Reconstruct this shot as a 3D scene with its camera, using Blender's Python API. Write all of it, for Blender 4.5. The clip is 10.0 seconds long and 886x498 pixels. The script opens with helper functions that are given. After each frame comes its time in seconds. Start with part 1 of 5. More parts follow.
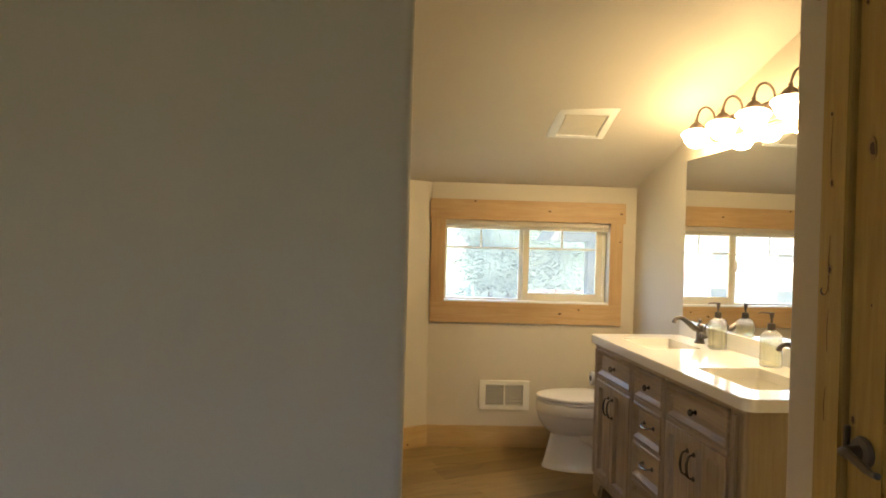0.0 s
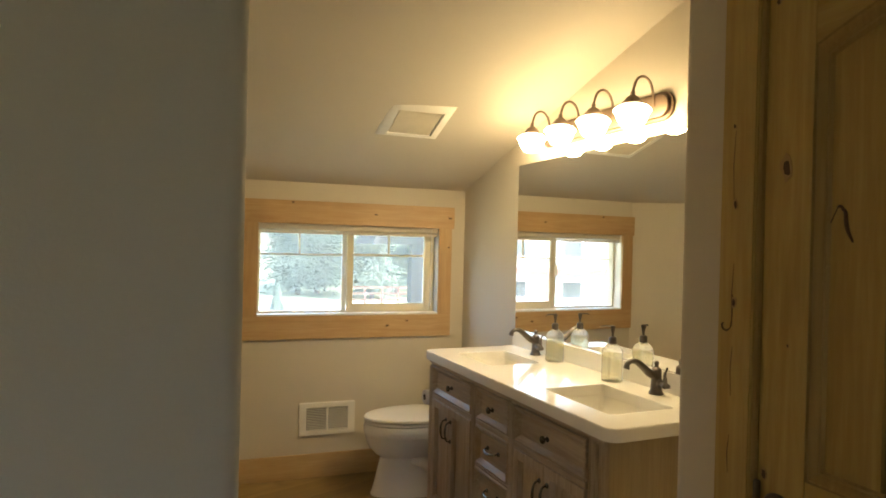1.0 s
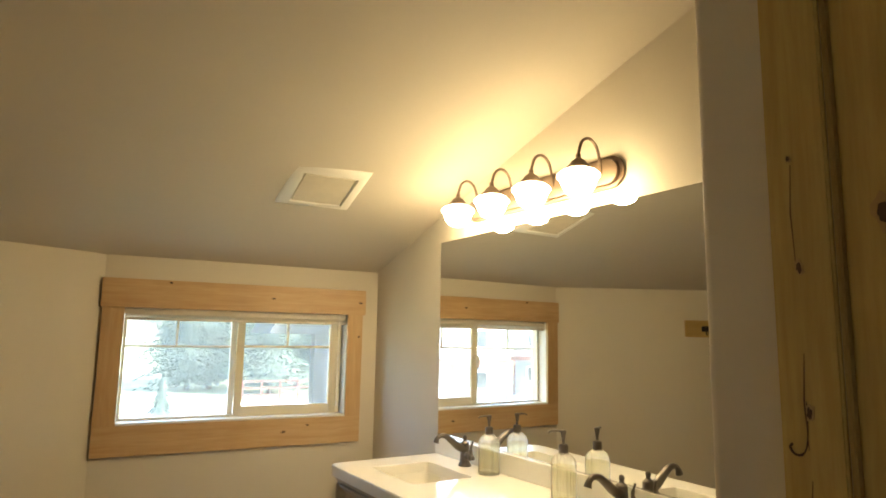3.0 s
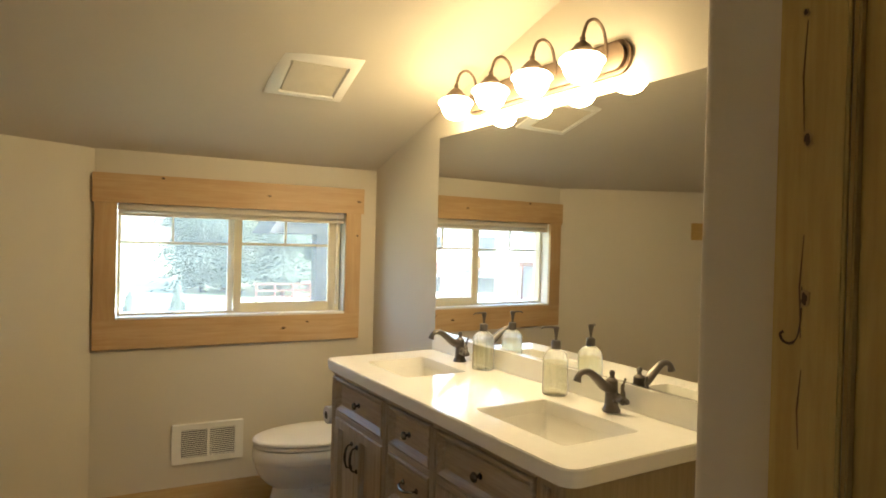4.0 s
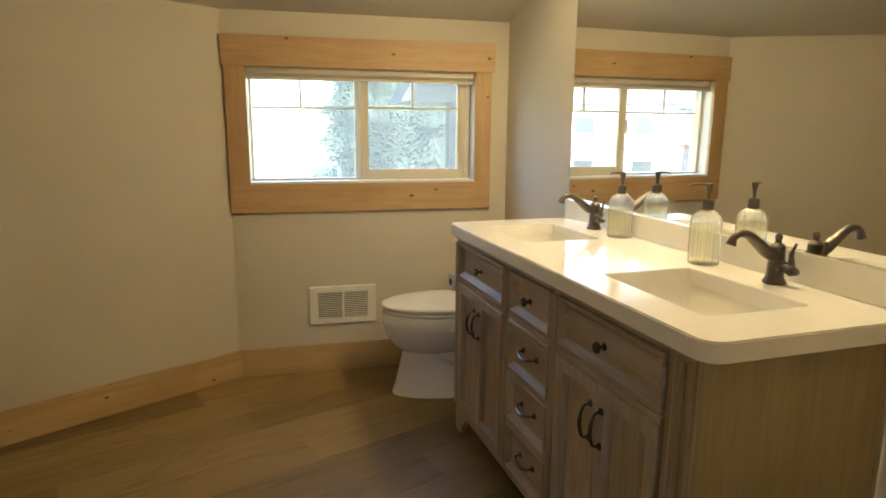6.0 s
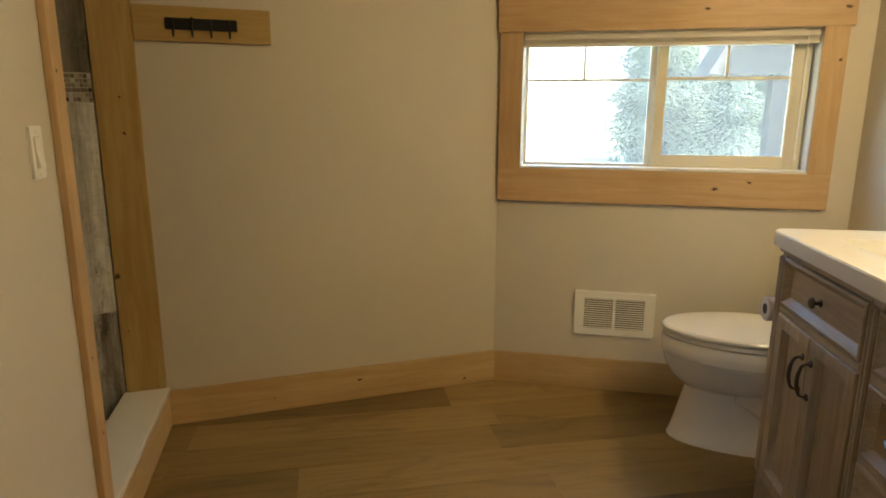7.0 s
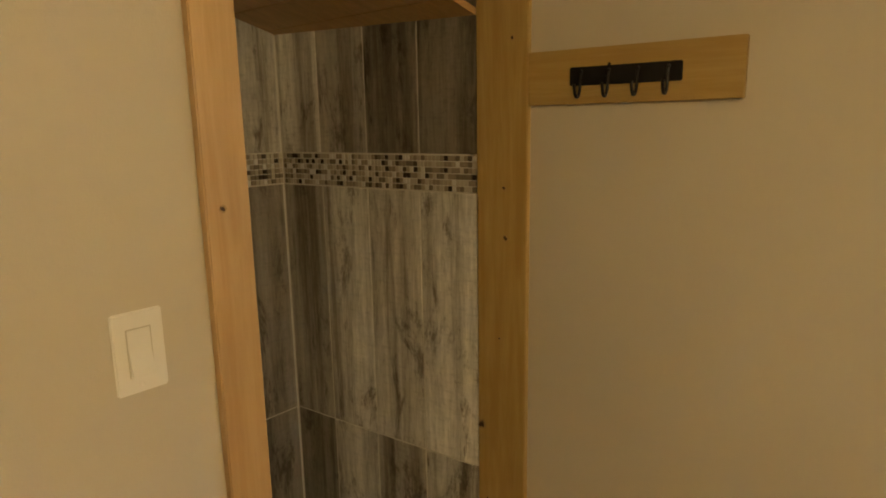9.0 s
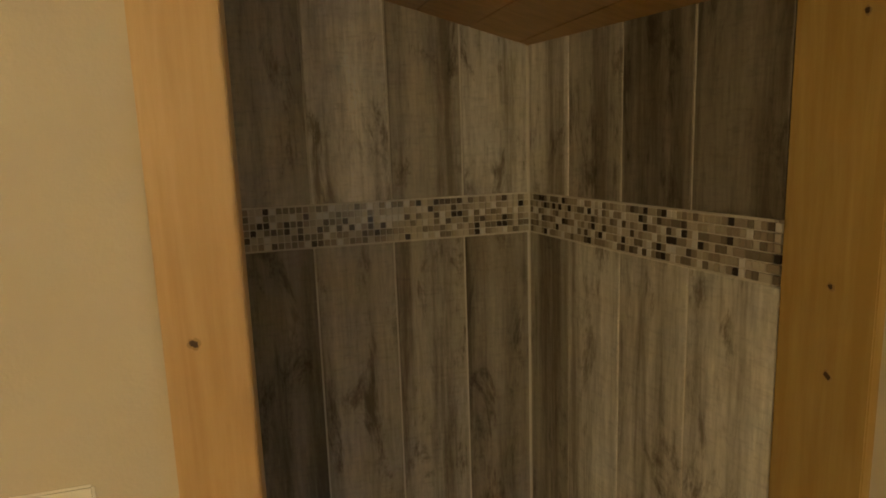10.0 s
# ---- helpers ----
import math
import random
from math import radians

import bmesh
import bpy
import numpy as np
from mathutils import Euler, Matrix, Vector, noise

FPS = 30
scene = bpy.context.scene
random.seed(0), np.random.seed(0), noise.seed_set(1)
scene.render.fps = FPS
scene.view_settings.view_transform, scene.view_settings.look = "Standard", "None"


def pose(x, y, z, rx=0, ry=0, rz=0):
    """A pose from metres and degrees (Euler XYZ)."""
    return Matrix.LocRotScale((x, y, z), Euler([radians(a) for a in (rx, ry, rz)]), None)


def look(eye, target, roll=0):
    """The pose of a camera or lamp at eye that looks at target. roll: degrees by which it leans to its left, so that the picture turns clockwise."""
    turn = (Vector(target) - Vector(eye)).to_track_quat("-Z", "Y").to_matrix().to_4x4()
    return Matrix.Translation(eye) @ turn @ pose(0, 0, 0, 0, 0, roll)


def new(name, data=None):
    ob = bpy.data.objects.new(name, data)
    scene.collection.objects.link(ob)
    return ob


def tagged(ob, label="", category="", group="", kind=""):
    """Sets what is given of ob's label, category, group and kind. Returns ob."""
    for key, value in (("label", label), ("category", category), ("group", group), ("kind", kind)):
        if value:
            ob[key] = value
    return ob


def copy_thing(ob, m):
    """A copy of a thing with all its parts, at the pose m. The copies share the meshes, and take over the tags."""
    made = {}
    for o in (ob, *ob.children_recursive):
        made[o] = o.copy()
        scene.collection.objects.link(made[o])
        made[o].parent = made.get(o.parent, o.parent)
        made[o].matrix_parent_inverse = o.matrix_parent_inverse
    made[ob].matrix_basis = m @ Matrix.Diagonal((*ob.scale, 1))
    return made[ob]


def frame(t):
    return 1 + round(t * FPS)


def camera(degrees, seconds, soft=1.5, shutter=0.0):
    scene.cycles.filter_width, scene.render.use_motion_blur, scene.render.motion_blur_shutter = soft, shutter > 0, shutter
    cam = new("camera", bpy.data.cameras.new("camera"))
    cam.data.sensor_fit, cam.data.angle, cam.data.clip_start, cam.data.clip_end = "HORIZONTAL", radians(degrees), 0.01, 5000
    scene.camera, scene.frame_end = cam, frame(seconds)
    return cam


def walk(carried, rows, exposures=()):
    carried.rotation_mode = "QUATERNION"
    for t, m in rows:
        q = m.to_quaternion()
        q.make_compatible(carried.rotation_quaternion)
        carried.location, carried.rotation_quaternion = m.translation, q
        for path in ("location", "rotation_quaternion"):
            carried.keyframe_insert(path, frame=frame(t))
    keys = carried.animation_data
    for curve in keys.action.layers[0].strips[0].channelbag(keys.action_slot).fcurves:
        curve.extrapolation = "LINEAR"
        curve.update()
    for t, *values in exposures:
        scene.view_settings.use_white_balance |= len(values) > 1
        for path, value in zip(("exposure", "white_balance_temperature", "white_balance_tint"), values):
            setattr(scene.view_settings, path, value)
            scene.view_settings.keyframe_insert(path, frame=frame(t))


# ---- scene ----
cam = camera(70.9, 10.0, soft=1.8)
PATH = [
    (0, (0.548, 0.519, 1.401), (0.617, 2.518, 1.39), 1.6),
    (0.5, (0.489, 0.724, 1.427), (0.951, 2.67, 1.417), 1.5),
    (1, (0.503, 0.925, 1.471), (1.174, 2.809, 1.461), 1.4),
    (1.5, (0.55, 1.095, 1.528), (1.347, 2.926, 1.63), 1.3),
    (2, (0.564, 1.238, 1.549), (1.47, 2.969, 1.972), 0.9),
    (2.5, (0.582, 1.343, 1.501), (1.507, 3.064, 1.93), 1.0),
    (3, (0.631, 1.389, 1.463), (1.568, 3.134, 1.746), 1.0),
    (3.2, (0.655, 1.405, 1.448), (1.593, 3.159, 1.653), 1.2),
    (4.5, (0.768, 1.451, 1.419), (1.66, 3.237, 1.306), 1.1),
    (5, (0.823, 1.478, 1.393), (1.641, 3.292, 1.194), 1.1),
    (5.2, (0.848, 1.49, 1.38), (1.629, 3.316, 1.145), 1.0),
    (6.3, (0.906, 1.716, 1.288), (1.159, 3.655, 0.866), 0.4),
    (6.5, (0.898, 1.813, 1.281), (0.971, 3.764, 0.85), 0.5),
    (7, (0.934, 2.073, 1.249), (0.544, 3.988, 0.823), 0.3),
    (7.5, (0.968, 2.369, 1.301), (0.202, 4.164, 0.864), 0.1),
    (8, (0.916, 2.676, 1.345), (-0.226, 4.264, 0.931), 0.1),
    (8.5, (0.822, 3.006, 1.422), (-0.682, 4.262, 1.024), 0.0),
    (9, (0.69, 3.292, 1.456), (-1.091, 4.116, 1.068), -1.0),
    (9.5, (0.49, 3.526, 1.464), (-1.445, 3.859, 1.084), -1.2),
    (10, (0.237, 3.679, 1.513), (-1.715, 3.404, 1.178), -1.9),
]
EXPOSURES = [(0.0, 3.82, 6600, 13), (0.5, 3.64, 6500, 12), (1.2, 3.54, 6400, 10), (3.0, 3.58, 6250, 10), (4.8, 3.60, 6200, 10), (6.8, 3.58, 6300, 10), (8.0, 3.78, 6950, 11), (9.0, 3.70, 7250, 12), (10.0, 3.58, 7400, 12)]
walk(cam, [(t, look(eye, target, roll)) for t, eye, target, roll in PATH], EXPOSURES)

# ---- light ----
world = bpy.data.worlds.new("sky")
scene.world = world
world.use_nodes = True
wn = world.node_tree.nodes
sky = wn.new("ShaderNodeTexSky")
sky.sky_type, sky.sun_disc = "NISHITA", False
sky.sun_elevation, sky.sun_rotation = radians(42), radians(113)
sky.air_density, sky.dust_density = 1.0, 3.0
wn["Background"].inputs["Strength"].default_value = 0.15
world.node_tree.links.new(sky.outputs[0], wn["Background"].inputs["Color"])

sun_data = bpy.data.lights.new("sun", "SUN")
sun_data.energy, sun_data.angle, sun_data.color = 2.4, radians(40), (1.0, 0.96, 0.9)
new("sun", sun_data).matrix_world = look((14, -2, 13), (0, 4, 0))

LAMP_POWER = 5.15
LAMP_COLOR = (1.0, 0.76, 0.395)


# ---- materials ----


class Nodes:
    """A small node-tree writer."""

    def __init__(self, name):
        self.mat = bpy.data.materials.new(name)
        self.mat.use_nodes = True
        self.t = self.mat.node_tree
        self.b = self.t.nodes["Principled BSDF"]

    def put(self, node, key, value):
        if isinstance(value, bpy.types.NodeSocket):
            self.t.links.new(value, node.inputs[key])
        else:
            node.inputs[key].default_value = value

    def add(self, kind, out=0, op="", **ins):
        n = self.t.nodes.new(kind)
        if op:
            n.operation = op
        for k, v in ins.items():
            key = int(k[1:]) if k[0] == "i" and k[1:].isdigit() else k.replace("_", " ")
            self.put(n, key, v)
        return n.outputs[out]

    def coords(self, scale=(1, 1, 1), shift=0.0):
        c = self.add("ShaderNodeTexCoord", 3)
        if shift:
            r = self.add("ShaderNodeObjectInfo", "Random")
            v = self.add("ShaderNodeVectorMath", 0, "SCALE", i0=(37.0, 23.0, 51.0), Scale=r)
            c = self.add("ShaderNodeVectorMath", 0, "ADD", i0=c, i1=v)
        return self.add("ShaderNodeMapping", 0, Vector=c, Scale=scale)

    def noise(self, vec, scale, detail=4.0, rough=0.55, distort=0.0):
        return self.add("ShaderNodeTexNoise", 0, Vector=vec, Scale=scale, Detail=detail, Roughness=rough, Distortion=distort)

    def ramp(self, fac, stops):
        n = self.t.nodes.new("ShaderNodeValToRGB")
        e = n.color_ramp.elements
        while len(e) < len(stops):
            e.new(0.5)
        for k, (p, c) in zip(e, stops):
            k.position, k.color = p, (*c, 1) if len(c) == 3 else c
        self.put(n, 0, fac)
        return n.outputs[0]

    def mix(self, fac, a, b, blend="MIX"):
        n = self.t.nodes.new("ShaderNodeMix")
        n.data_type, n.blend_type = "RGBA", blend
        for k, v in ((0, fac), (6, a), (7, b)):
            if isinstance(v, tuple) and len(v) == 3:
                v = (*v, 1)
            self.put(n, k, v)
        return n.outputs[2]

    def math(self, op, a, b=0.0):
        n = self.t.nodes.new("ShaderNodeMath")
        n.operation = op
        self.put(n, 0, a), self.put(n, 1, b)
        return n.outputs[0]

    def bump(self, height, strength=0.2, dist=0.01):
        return self.add("ShaderNodeBump", 0, Height=height, Strength=strength, Distance=dist)

    def set(self, **ins):
        for k, v in ins.items():
            if isinstance(v, tuple) and len(v) == 3:
                v = (*v, 1)
            self.put(self.b, k.replace("_", " "), v)
        return self.mat


def g3(v):
    return (v, v, v)


def paint(name, color, bump=0.12, rough=0.75):
    n = Nodes(name)
    v = n.coords()
    big = n.noise(v, 1.3, 3)
    tone = n.mix(1.0, color, n.ramp(big, [(0.3, g3(0.955)), (0.7, g3(1.0))]), "MULTIPLY")
    fine = n.noise(v, 260, 3, 0.6)
    mid = n.noise(v, 45, 3, 0.5)
    h = n.math("ADD", fine, n.math("MULTIPLY", mid, 1.2))
    return n.set(Base_Color=tone, Roughness=rough, Normal=n.bump(h, bump, 0.003))


def wood(name, light, dark, axis, grain=0.5, rough=0.45, stretch=0.045, random=True, fine=130.0):
    n = Nodes(name)
    sc = [1.0, 1.0, 1.0]
    sc["xyz".index(axis)] = stretch
    v = n.coords(tuple(sc), 1.0 if random else 0.0)
    warp = n.noise(v, 9, 3, 0.5, 0.6)
    rings = n.add("ShaderNodeTexNoise", 0, Vector=v, Scale=28.0, Detail=5.0, Roughness=0.6, Distortion=1.2)
    lines = n.noise(v, fine, 4, 0.65)
    f = n.math("ADD", n.math("MULTIPLY", rings, 0.55), n.math("MULTIPLY", lines, 0.45))
    c = n.mix(n.ramp(f, [(0.5 - 0.28 * grain - 0.02, g3(1.0)), (0.66, g3(0.0))]), light, dark)
    big = n.noise(n.coords((1, 1, 1), 1.0), 2.2, 3)
    c = n.mix(1.0, c, n.ramp(big, [(0.3, (0.84, 0.82, 0.78)), (0.68, g3(1.0))]), "MULTIPLY")
    c = n.mix(1.0, c, n.ramp(warp, [(0.28, (0.92, 0.885, 0.83)), (0.5, g3(1.0))]), "MULTIPLY")
    if random:
        r = n.add("ShaderNodeObjectInfo", "Random")
        c = n.mix(1.0, c, n.ramp(r, [(0.0, (0.90, 0.88, 0.85)), (1.0, g3(1.04))]), "MULTIPLY")
    return n.set(Base_Color=c, Roughness=n.math("ADD", n.math("MULTIPLY", lines, 0.2), rough - 0.1), Normal=n.bump(f, 0.10, 0.002))


def plain(name, color, rough, metal=0.0, bump=0.0, bscale=150.0, spot=0.06, coat=0.0):
    n = Nodes(name)
    v = n.coords()
    f = n.noise(v, bscale, 3)
    c = n.mix(1.0, color, n.ramp(n.noise(v, 14.0, 4), [(0.3, g3(1 - spot)), (0.7, g3(1.0))]), "MULTIPLY")
    n.set(Base_Color=c, Roughness=n.math("ADD", n.math("MULTIPLY", f, 0.08), rough - 0.04), Metallic=metal)
    if coat:
        n.set(Coat_Weight=coat)
    if bump:
        n.set(Normal=n.bump(f, bump, 0.002))
    return n.mat


M = {}
M["wall"] = paint("wall_paint", (0.62, 0.56, 0.455))
M["ceiling"] = paint("ceiling_paint", (0.54, 0.483, 0.395), 0.16)
ALDER, ALDER_D = (0.665, 0.468, 0.258), (0.555, 0.360, 0.172)
for ax in "xyz":
    M["alder_" + ax] = wood("alder_trim_" + ax, ALDER, ALDER_D, ax, 0.32, 0.45, 0.07, True, 90.0)
    M["pine_" + ax] = wood("pine_door_" + ax, (0.52, 0.39, 0.135), (0.42, 0.285, 0.08), ax, 0.2, 0.42, 0.07, True, 80.0)
    M["vanity_" + ax] = wood("grey_brown_cabinet_wood_" + ax, (0.55, 0.465, 0.355), (0.265, 0.205, 0.142), ax, 0.75, 0.42, 0.05, True, 190.0)
M["base_x"] = wood("alder_baseboard", (0.63, 0.455, 0.225), (0.52, 0.35, 0.15), "x", 0.32, 0.45, 0.07, True, 90.0)
for ax in "xz":
    M["post_" + ax] = wood("golden_pine_" + ax, (0.59, 0.425, 0.165), (0.49, 0.325, 0.105), ax, 0.22, 0.45, 0.07, True, 80.0)
M["pine_mould"] = wood("brown_pine_moulding", (0.45, 0.315, 0.105), (0.34, 0.215, 0.065), "z", 0.4, 0.38)
M["vanity_side"] = wood("tan_cabinet_veneer", (0.55, 0.465, 0.305), (0.42, 0.345, 0.215), "z", 0.35, 0.45, 0.03, True, 210.0)
M["cedar"] = wood("cedar_boards", (0.70, 0.46, 0.205), (0.48, 0.29, 0.12), "x", 0.6)
M["knot"] = plain("wood_knot", (0.085, 0.042, 0.018), 0.5, 0, 0.3, 300, 0.5)
M["halo"] = plain("wood_round_knot", (0.47, 0.305, 0.125), 0.5, 0, 0.2, 200, 0.35)
M["crack"] = plain("wood_knot_ring", (0.20, 0.095, 0.032), 0.5, 0, 0.2, 300, 0.4)
M["quartz"] = plain("white_quartz", (0.85, 0.83, 0.775), 0.12, 0, 0, 400, 0.04)
M["porcelain"] = plain("porcelain", (0.82, 0.80, 0.75), 0.08, 0, 0, 100, 0.015)
M["vinyl"] = plain("white_vinyl", (0.80, 0.78, 0.72), 0.35, 0, 0, 100, 0.03)
# white vinyl with the room's warm light put into its colour
M["warm_lit_vinyl"] = plain("warm_lit_white_vinyl", (0.72, 0.655, 0.49), 0.38, 0, 0, 100, 0.03)
# white slats, dimmed to beige in the colour because they hang against daylight
M["blind"] = plain("backlit_blind_slats", (0.66, 0.60, 0.50), 0.45, 0, 0, 100, 0.05)
M["grille"] = plain("tan_perforated_cover", (0.64, 0.57, 0.44), 0.5, 0, 0.5, 420, 0.08)
M["plate"] = plain("ivory_plastic", (0.84, 0.815, 0.76), 0.35, 0, 0, 100, 0.03)
M["metal_white"] = plain("white_enamelled_steel", (0.80, 0.77, 0.70), 0.4, 0, 0, 100, 0.03)
M["dark_gap"] = plain("dark_inside", (0.05, 0.045, 0.04), 0.8)
M["bronze"] = plain("oil_rubbed_bronze", (0.175, 0.152, 0.135), 0.36, 0.75, 0.05, 80, 0.3)
# brown bronze with the bloom of the lit shades put into its colour
M["lamp_bronze"] = plain("bloom_lightened_bronze", (0.17, 0.115, 0.075), 0.42, 0.45, 0.05, 80, 0.25)
M["pewter"] = plain("dark_pewter", (0.13, 0.125, 0.12), 0.25, 0.9, 0.05, 80, 0.3)
M["iron"] = plain("black_iron", (0.012, 0.011, 0.011), 0.45, 0.3, 0.1, 120, 0.3)
M["chrome"] = plain("chrome", (0.6, 0.6, 0.6), 0.12, 1.0)
M["paper"] = plain("tissue_paper", (0.82, 0.80, 0.78), 0.9, 0, 0.2, 90)
M["grout"] = plain("pale_grout", (0.70, 0.67, 0.60), 0.85, 0, 0.2, 300, 0.15)
M["gap_shade"] = plain("rocker_gap_shade", (0.60, 0.56, 0.48), 0.5)


def mirror_mat():
    n = Nodes("silvered_mirror")
    return n.set(Base_Color=(0.88, 0.89, 0.87), Metallic=1.0, Roughness=0.012)


M["mirror"] = mirror_mat()


def thin_glass(name, tint, veil, veil_color, shine, edge=3.0, bend=0.0):
    """Thin clear glass: light goes straight through, a gloss towards its rims, and a scattering veil for liquid and for
    the window's added haze.
    """
    n = Nodes(name)
    clear = n.add("ShaderNodeBsdfTransparent", 0, Color=(*tint, 1))
    if bend:
        lens = n.add("ShaderNodeBsdfRefraction", 0, Color=(*tint, 1), Roughness=0.01, IOR=1.28)
        both = n.t.nodes.new("ShaderNodeMixShader")
        n.put(both, 0, bend), n.put(both, 1, clear), n.put(both, 2, lens)
        clear = both.outputs[0]
    back = n.add("ShaderNodeBsdfTranslucent", 0, Color=(*veil_color, 1))
    front = n.add("ShaderNodeBsdfDiffuse", 0, Color=(*veil_color, 1))
    scatter = n.t.nodes.new("ShaderNodeMixShader")
    n.put(scatter, 0, 0.35), n.put(scatter, 1, back), n.put(scatter, 2, front)
    body = n.t.nodes.new("ShaderNodeMixShader")
    n.put(body, 0, veil), n.put(body, 1, clear), n.put(body, 2, scatter.outputs[0])
    gloss = n.add("ShaderNodeBsdfGlossy", 0, Roughness=0.03)
    rim = n.math("POWER", n.add("ShaderNodeLayerWeight", 1, Blend=0.5), edge)
    fres = n.math("ADD", n.math("MULTIPLY", rim, shine), 0.02)
    top = n.t.nodes.new("ShaderNodeMixShader")
    n.put(top, 0, fres), n.put(top, 1, body.outputs[0]), n.put(top, 2, gloss)
    n.t.links.new(top.outputs[0], n.t.nodes["Material Output"].inputs["Surface"])
    return n.mat


M["glass"] = thin_glass("clear_ribbed_glass", (0.995, 0.995, 0.985), 0.02, (0.95, 0.95, 0.9), 0.8, 1.5, 0.55)
# scatter in the pane stands in for the glare that washes out the view
M["pane"] = thin_glass("hazed_window_glass", (0.98, 0.99, 0.99), 0.13, (0.80, 0.87, 0.84), 0.25)
M["soap"] = thin_glass("pale_yellow_soap", (0.995, 0.985, 0.86), 0.10, (0.97, 0.93, 0.68), 0.0)


def shade_mat():
    """Lit opal glass: the neck is set to glow less than the bowl, to spare the ceiling and light the counter."""
    n = Nodes("lit_opal_glass")
    z = n.add("ShaderNodeSeparateXYZ", 2, Vector=n.coords())
    glow = n.ramp(n.math("ADD", n.math("MULTIPLY", z, 10.0), 1.0), [(0.0, g3(1.45)), (0.6, g3(1.02)), (0.95, g3(0.34))])
    e = n.add("ShaderNodeEmission", 0, Color=(*LAMP_COLOR, 1), Strength=n.math("MULTIPLY", glow, LAMP_POWER))
    n.t.links.new(e, n.t.nodes["Material Output"].inputs["Surface"])
    return n.mat


M["shade"] = shade_mat()


def tile_mat():
    """Wood-look tile: each tile's tone comes from its object colour, its streaks from its own random shift."""
    n = Nodes("weathered_wood_look_tile")
    info = n.add("ShaderNodeObjectInfo", "Color")
    broad = n.noise(n.coords((1, 1, 0.035), 1.0), 13, 4, 0.55, 0.35)
    streak = n.noise(n.coords((1, 1, 0.05), 1.0), 48, 5, 0.6, 0.4)
    fine = n.noise(n.coords((1, 1, 0.12), 1.0), 130, 5, 0.7)
    cross = n.noise(n.coords((0.35, 0.35, 1.6), 1.0), 70, 5, 0.75)
    blot = n.noise(n.coords((1, 1, 0.30), 1.0), 12, 9, 0.74, 0.5)
    f = n.math("ADD", n.math("MULTIPLY", broad, 0.62), n.math("ADD", n.math("MULTIPLY", streak, 0.26), n.math("MULTIPLY", fine, 0.12)))
    c = n.mix(1.0, info, n.ramp(f, [(0.40, (0.46, 0.42, 0.36)), (0.49, (0.90, 0.89, 0.86)), (0.62, (1.28, 1.27, 1.25))]), "MULTIPLY")
    c = n.mix(1.0, c, n.ramp(blot, [(0.37, (0.36, 0.32, 0.27)), (0.46, g3(0.93)), (0.60, g3(1.05)), (0.75, g3(1.2))]), "MULTIPLY")
    c = n.mix(1.0, c, n.ramp(cross, [(0.36, g3(0.86)), (0.47, g3(1.0)), (0.66, g3(1.05))]), "MULTIPLY")
    c = n.mix(1.0, c, n.ramp(fine, [(0.36, g3(0.90)), (0.62, g3(1.06))]), "MULTIPLY")
    return n.set(Base_Color=c, Roughness=n.math("ADD", n.math("MULTIPLY", fine, 0.2), 0.36), Normal=n.bump(f, 0.12, 0.002))


M["tile"] = tile_mat()


def chip_mat(name, island):
    n = Nodes(name)
    r = n.add("ShaderNodeNewGeometry", "Random Per Island") if island else n.add("ShaderNodeObjectInfo", "Random")
    ramp = n.t.nodes.new("ShaderNodeValToRGB")
    ramp.color_ramp.interpolation = "CONSTANT"
    stops = [(0.0, (0.56, 0.52, 0.45)), (0.20, (0.34, 0.29, 0.23)), (0.38, (0.05, 0.042, 0.036)), (0.46, (0.22, 0.19, 0.15)),
             (0.60, (0.72, 0.71, 0.68)), (0.76, (0.12, 0.10, 0.08)), (0.83, (0.46, 0.41, 0.33))]
    e = ramp.color_ramp.elements
    while len(e) < len(stops):
        e.new(0.5)
    for k, (p, c) in zip(e, stops):
        k.position, k.color = p, (*c, 1)
    n.put(ramp, 0, r)
    g = n.noise(n.coords((1, 1, 1)), 300, 3)
    return n.set(Base_Color=ramp.outputs[0], Roughness=n.math("ADD", n.math("MULTIPLY", g, 0.1), 0.12))


M["chip"] = chip_mat("mosaic_chip", False)
M["chips"] = chip_mat("mosaic_chips_joined", True)


def plank_mat():
    n = Nodes("oak_floor_plank")
    r = n.add("ShaderNodeSeparateColor", 0, Color=n.add("ShaderNodeObjectInfo", "Color"))
    v = n.coords((0.06, 1, 1), 1.0)
    v2 = n.coords((0.25, 1, 1), 1.0)
    grain = n.noise(v, 42, 6, 0.62, 0.5)
    wide = n.noise(v2, 8, 5, 0.6, 1.5)
    c = n.ramp(r, [(0.0, (0.185, 0.124, 0.043)), (0.25, (0.242, 0.164, 0.058)), (0.75, (0.262, 0.178, 0.063)), (1.0, (0.335, 0.234, 0.092))])
    c = n.mix(1.0, c, n.ramp(grain, [(0.34, (0.84, 0.81, 0.76)), (0.52, g3(1.0)), (0.8, g3(1.05))]), "MULTIPLY")
    c = n.mix(1.0, c, n.ramp(wide, [(0.30, (0.72, 0.68, 0.60)), (0.46, g3(1.0)), (0.7, g3(1.10))]), "MULTIPLY")
    return n.set(Base_Color=c, Roughness=n.math("ADD", n.math("MULTIPLY", grain, 0.2), 0.36), Normal=n.bump(grain, 0.08, 0.002))


M["plank"] = plank_mat()


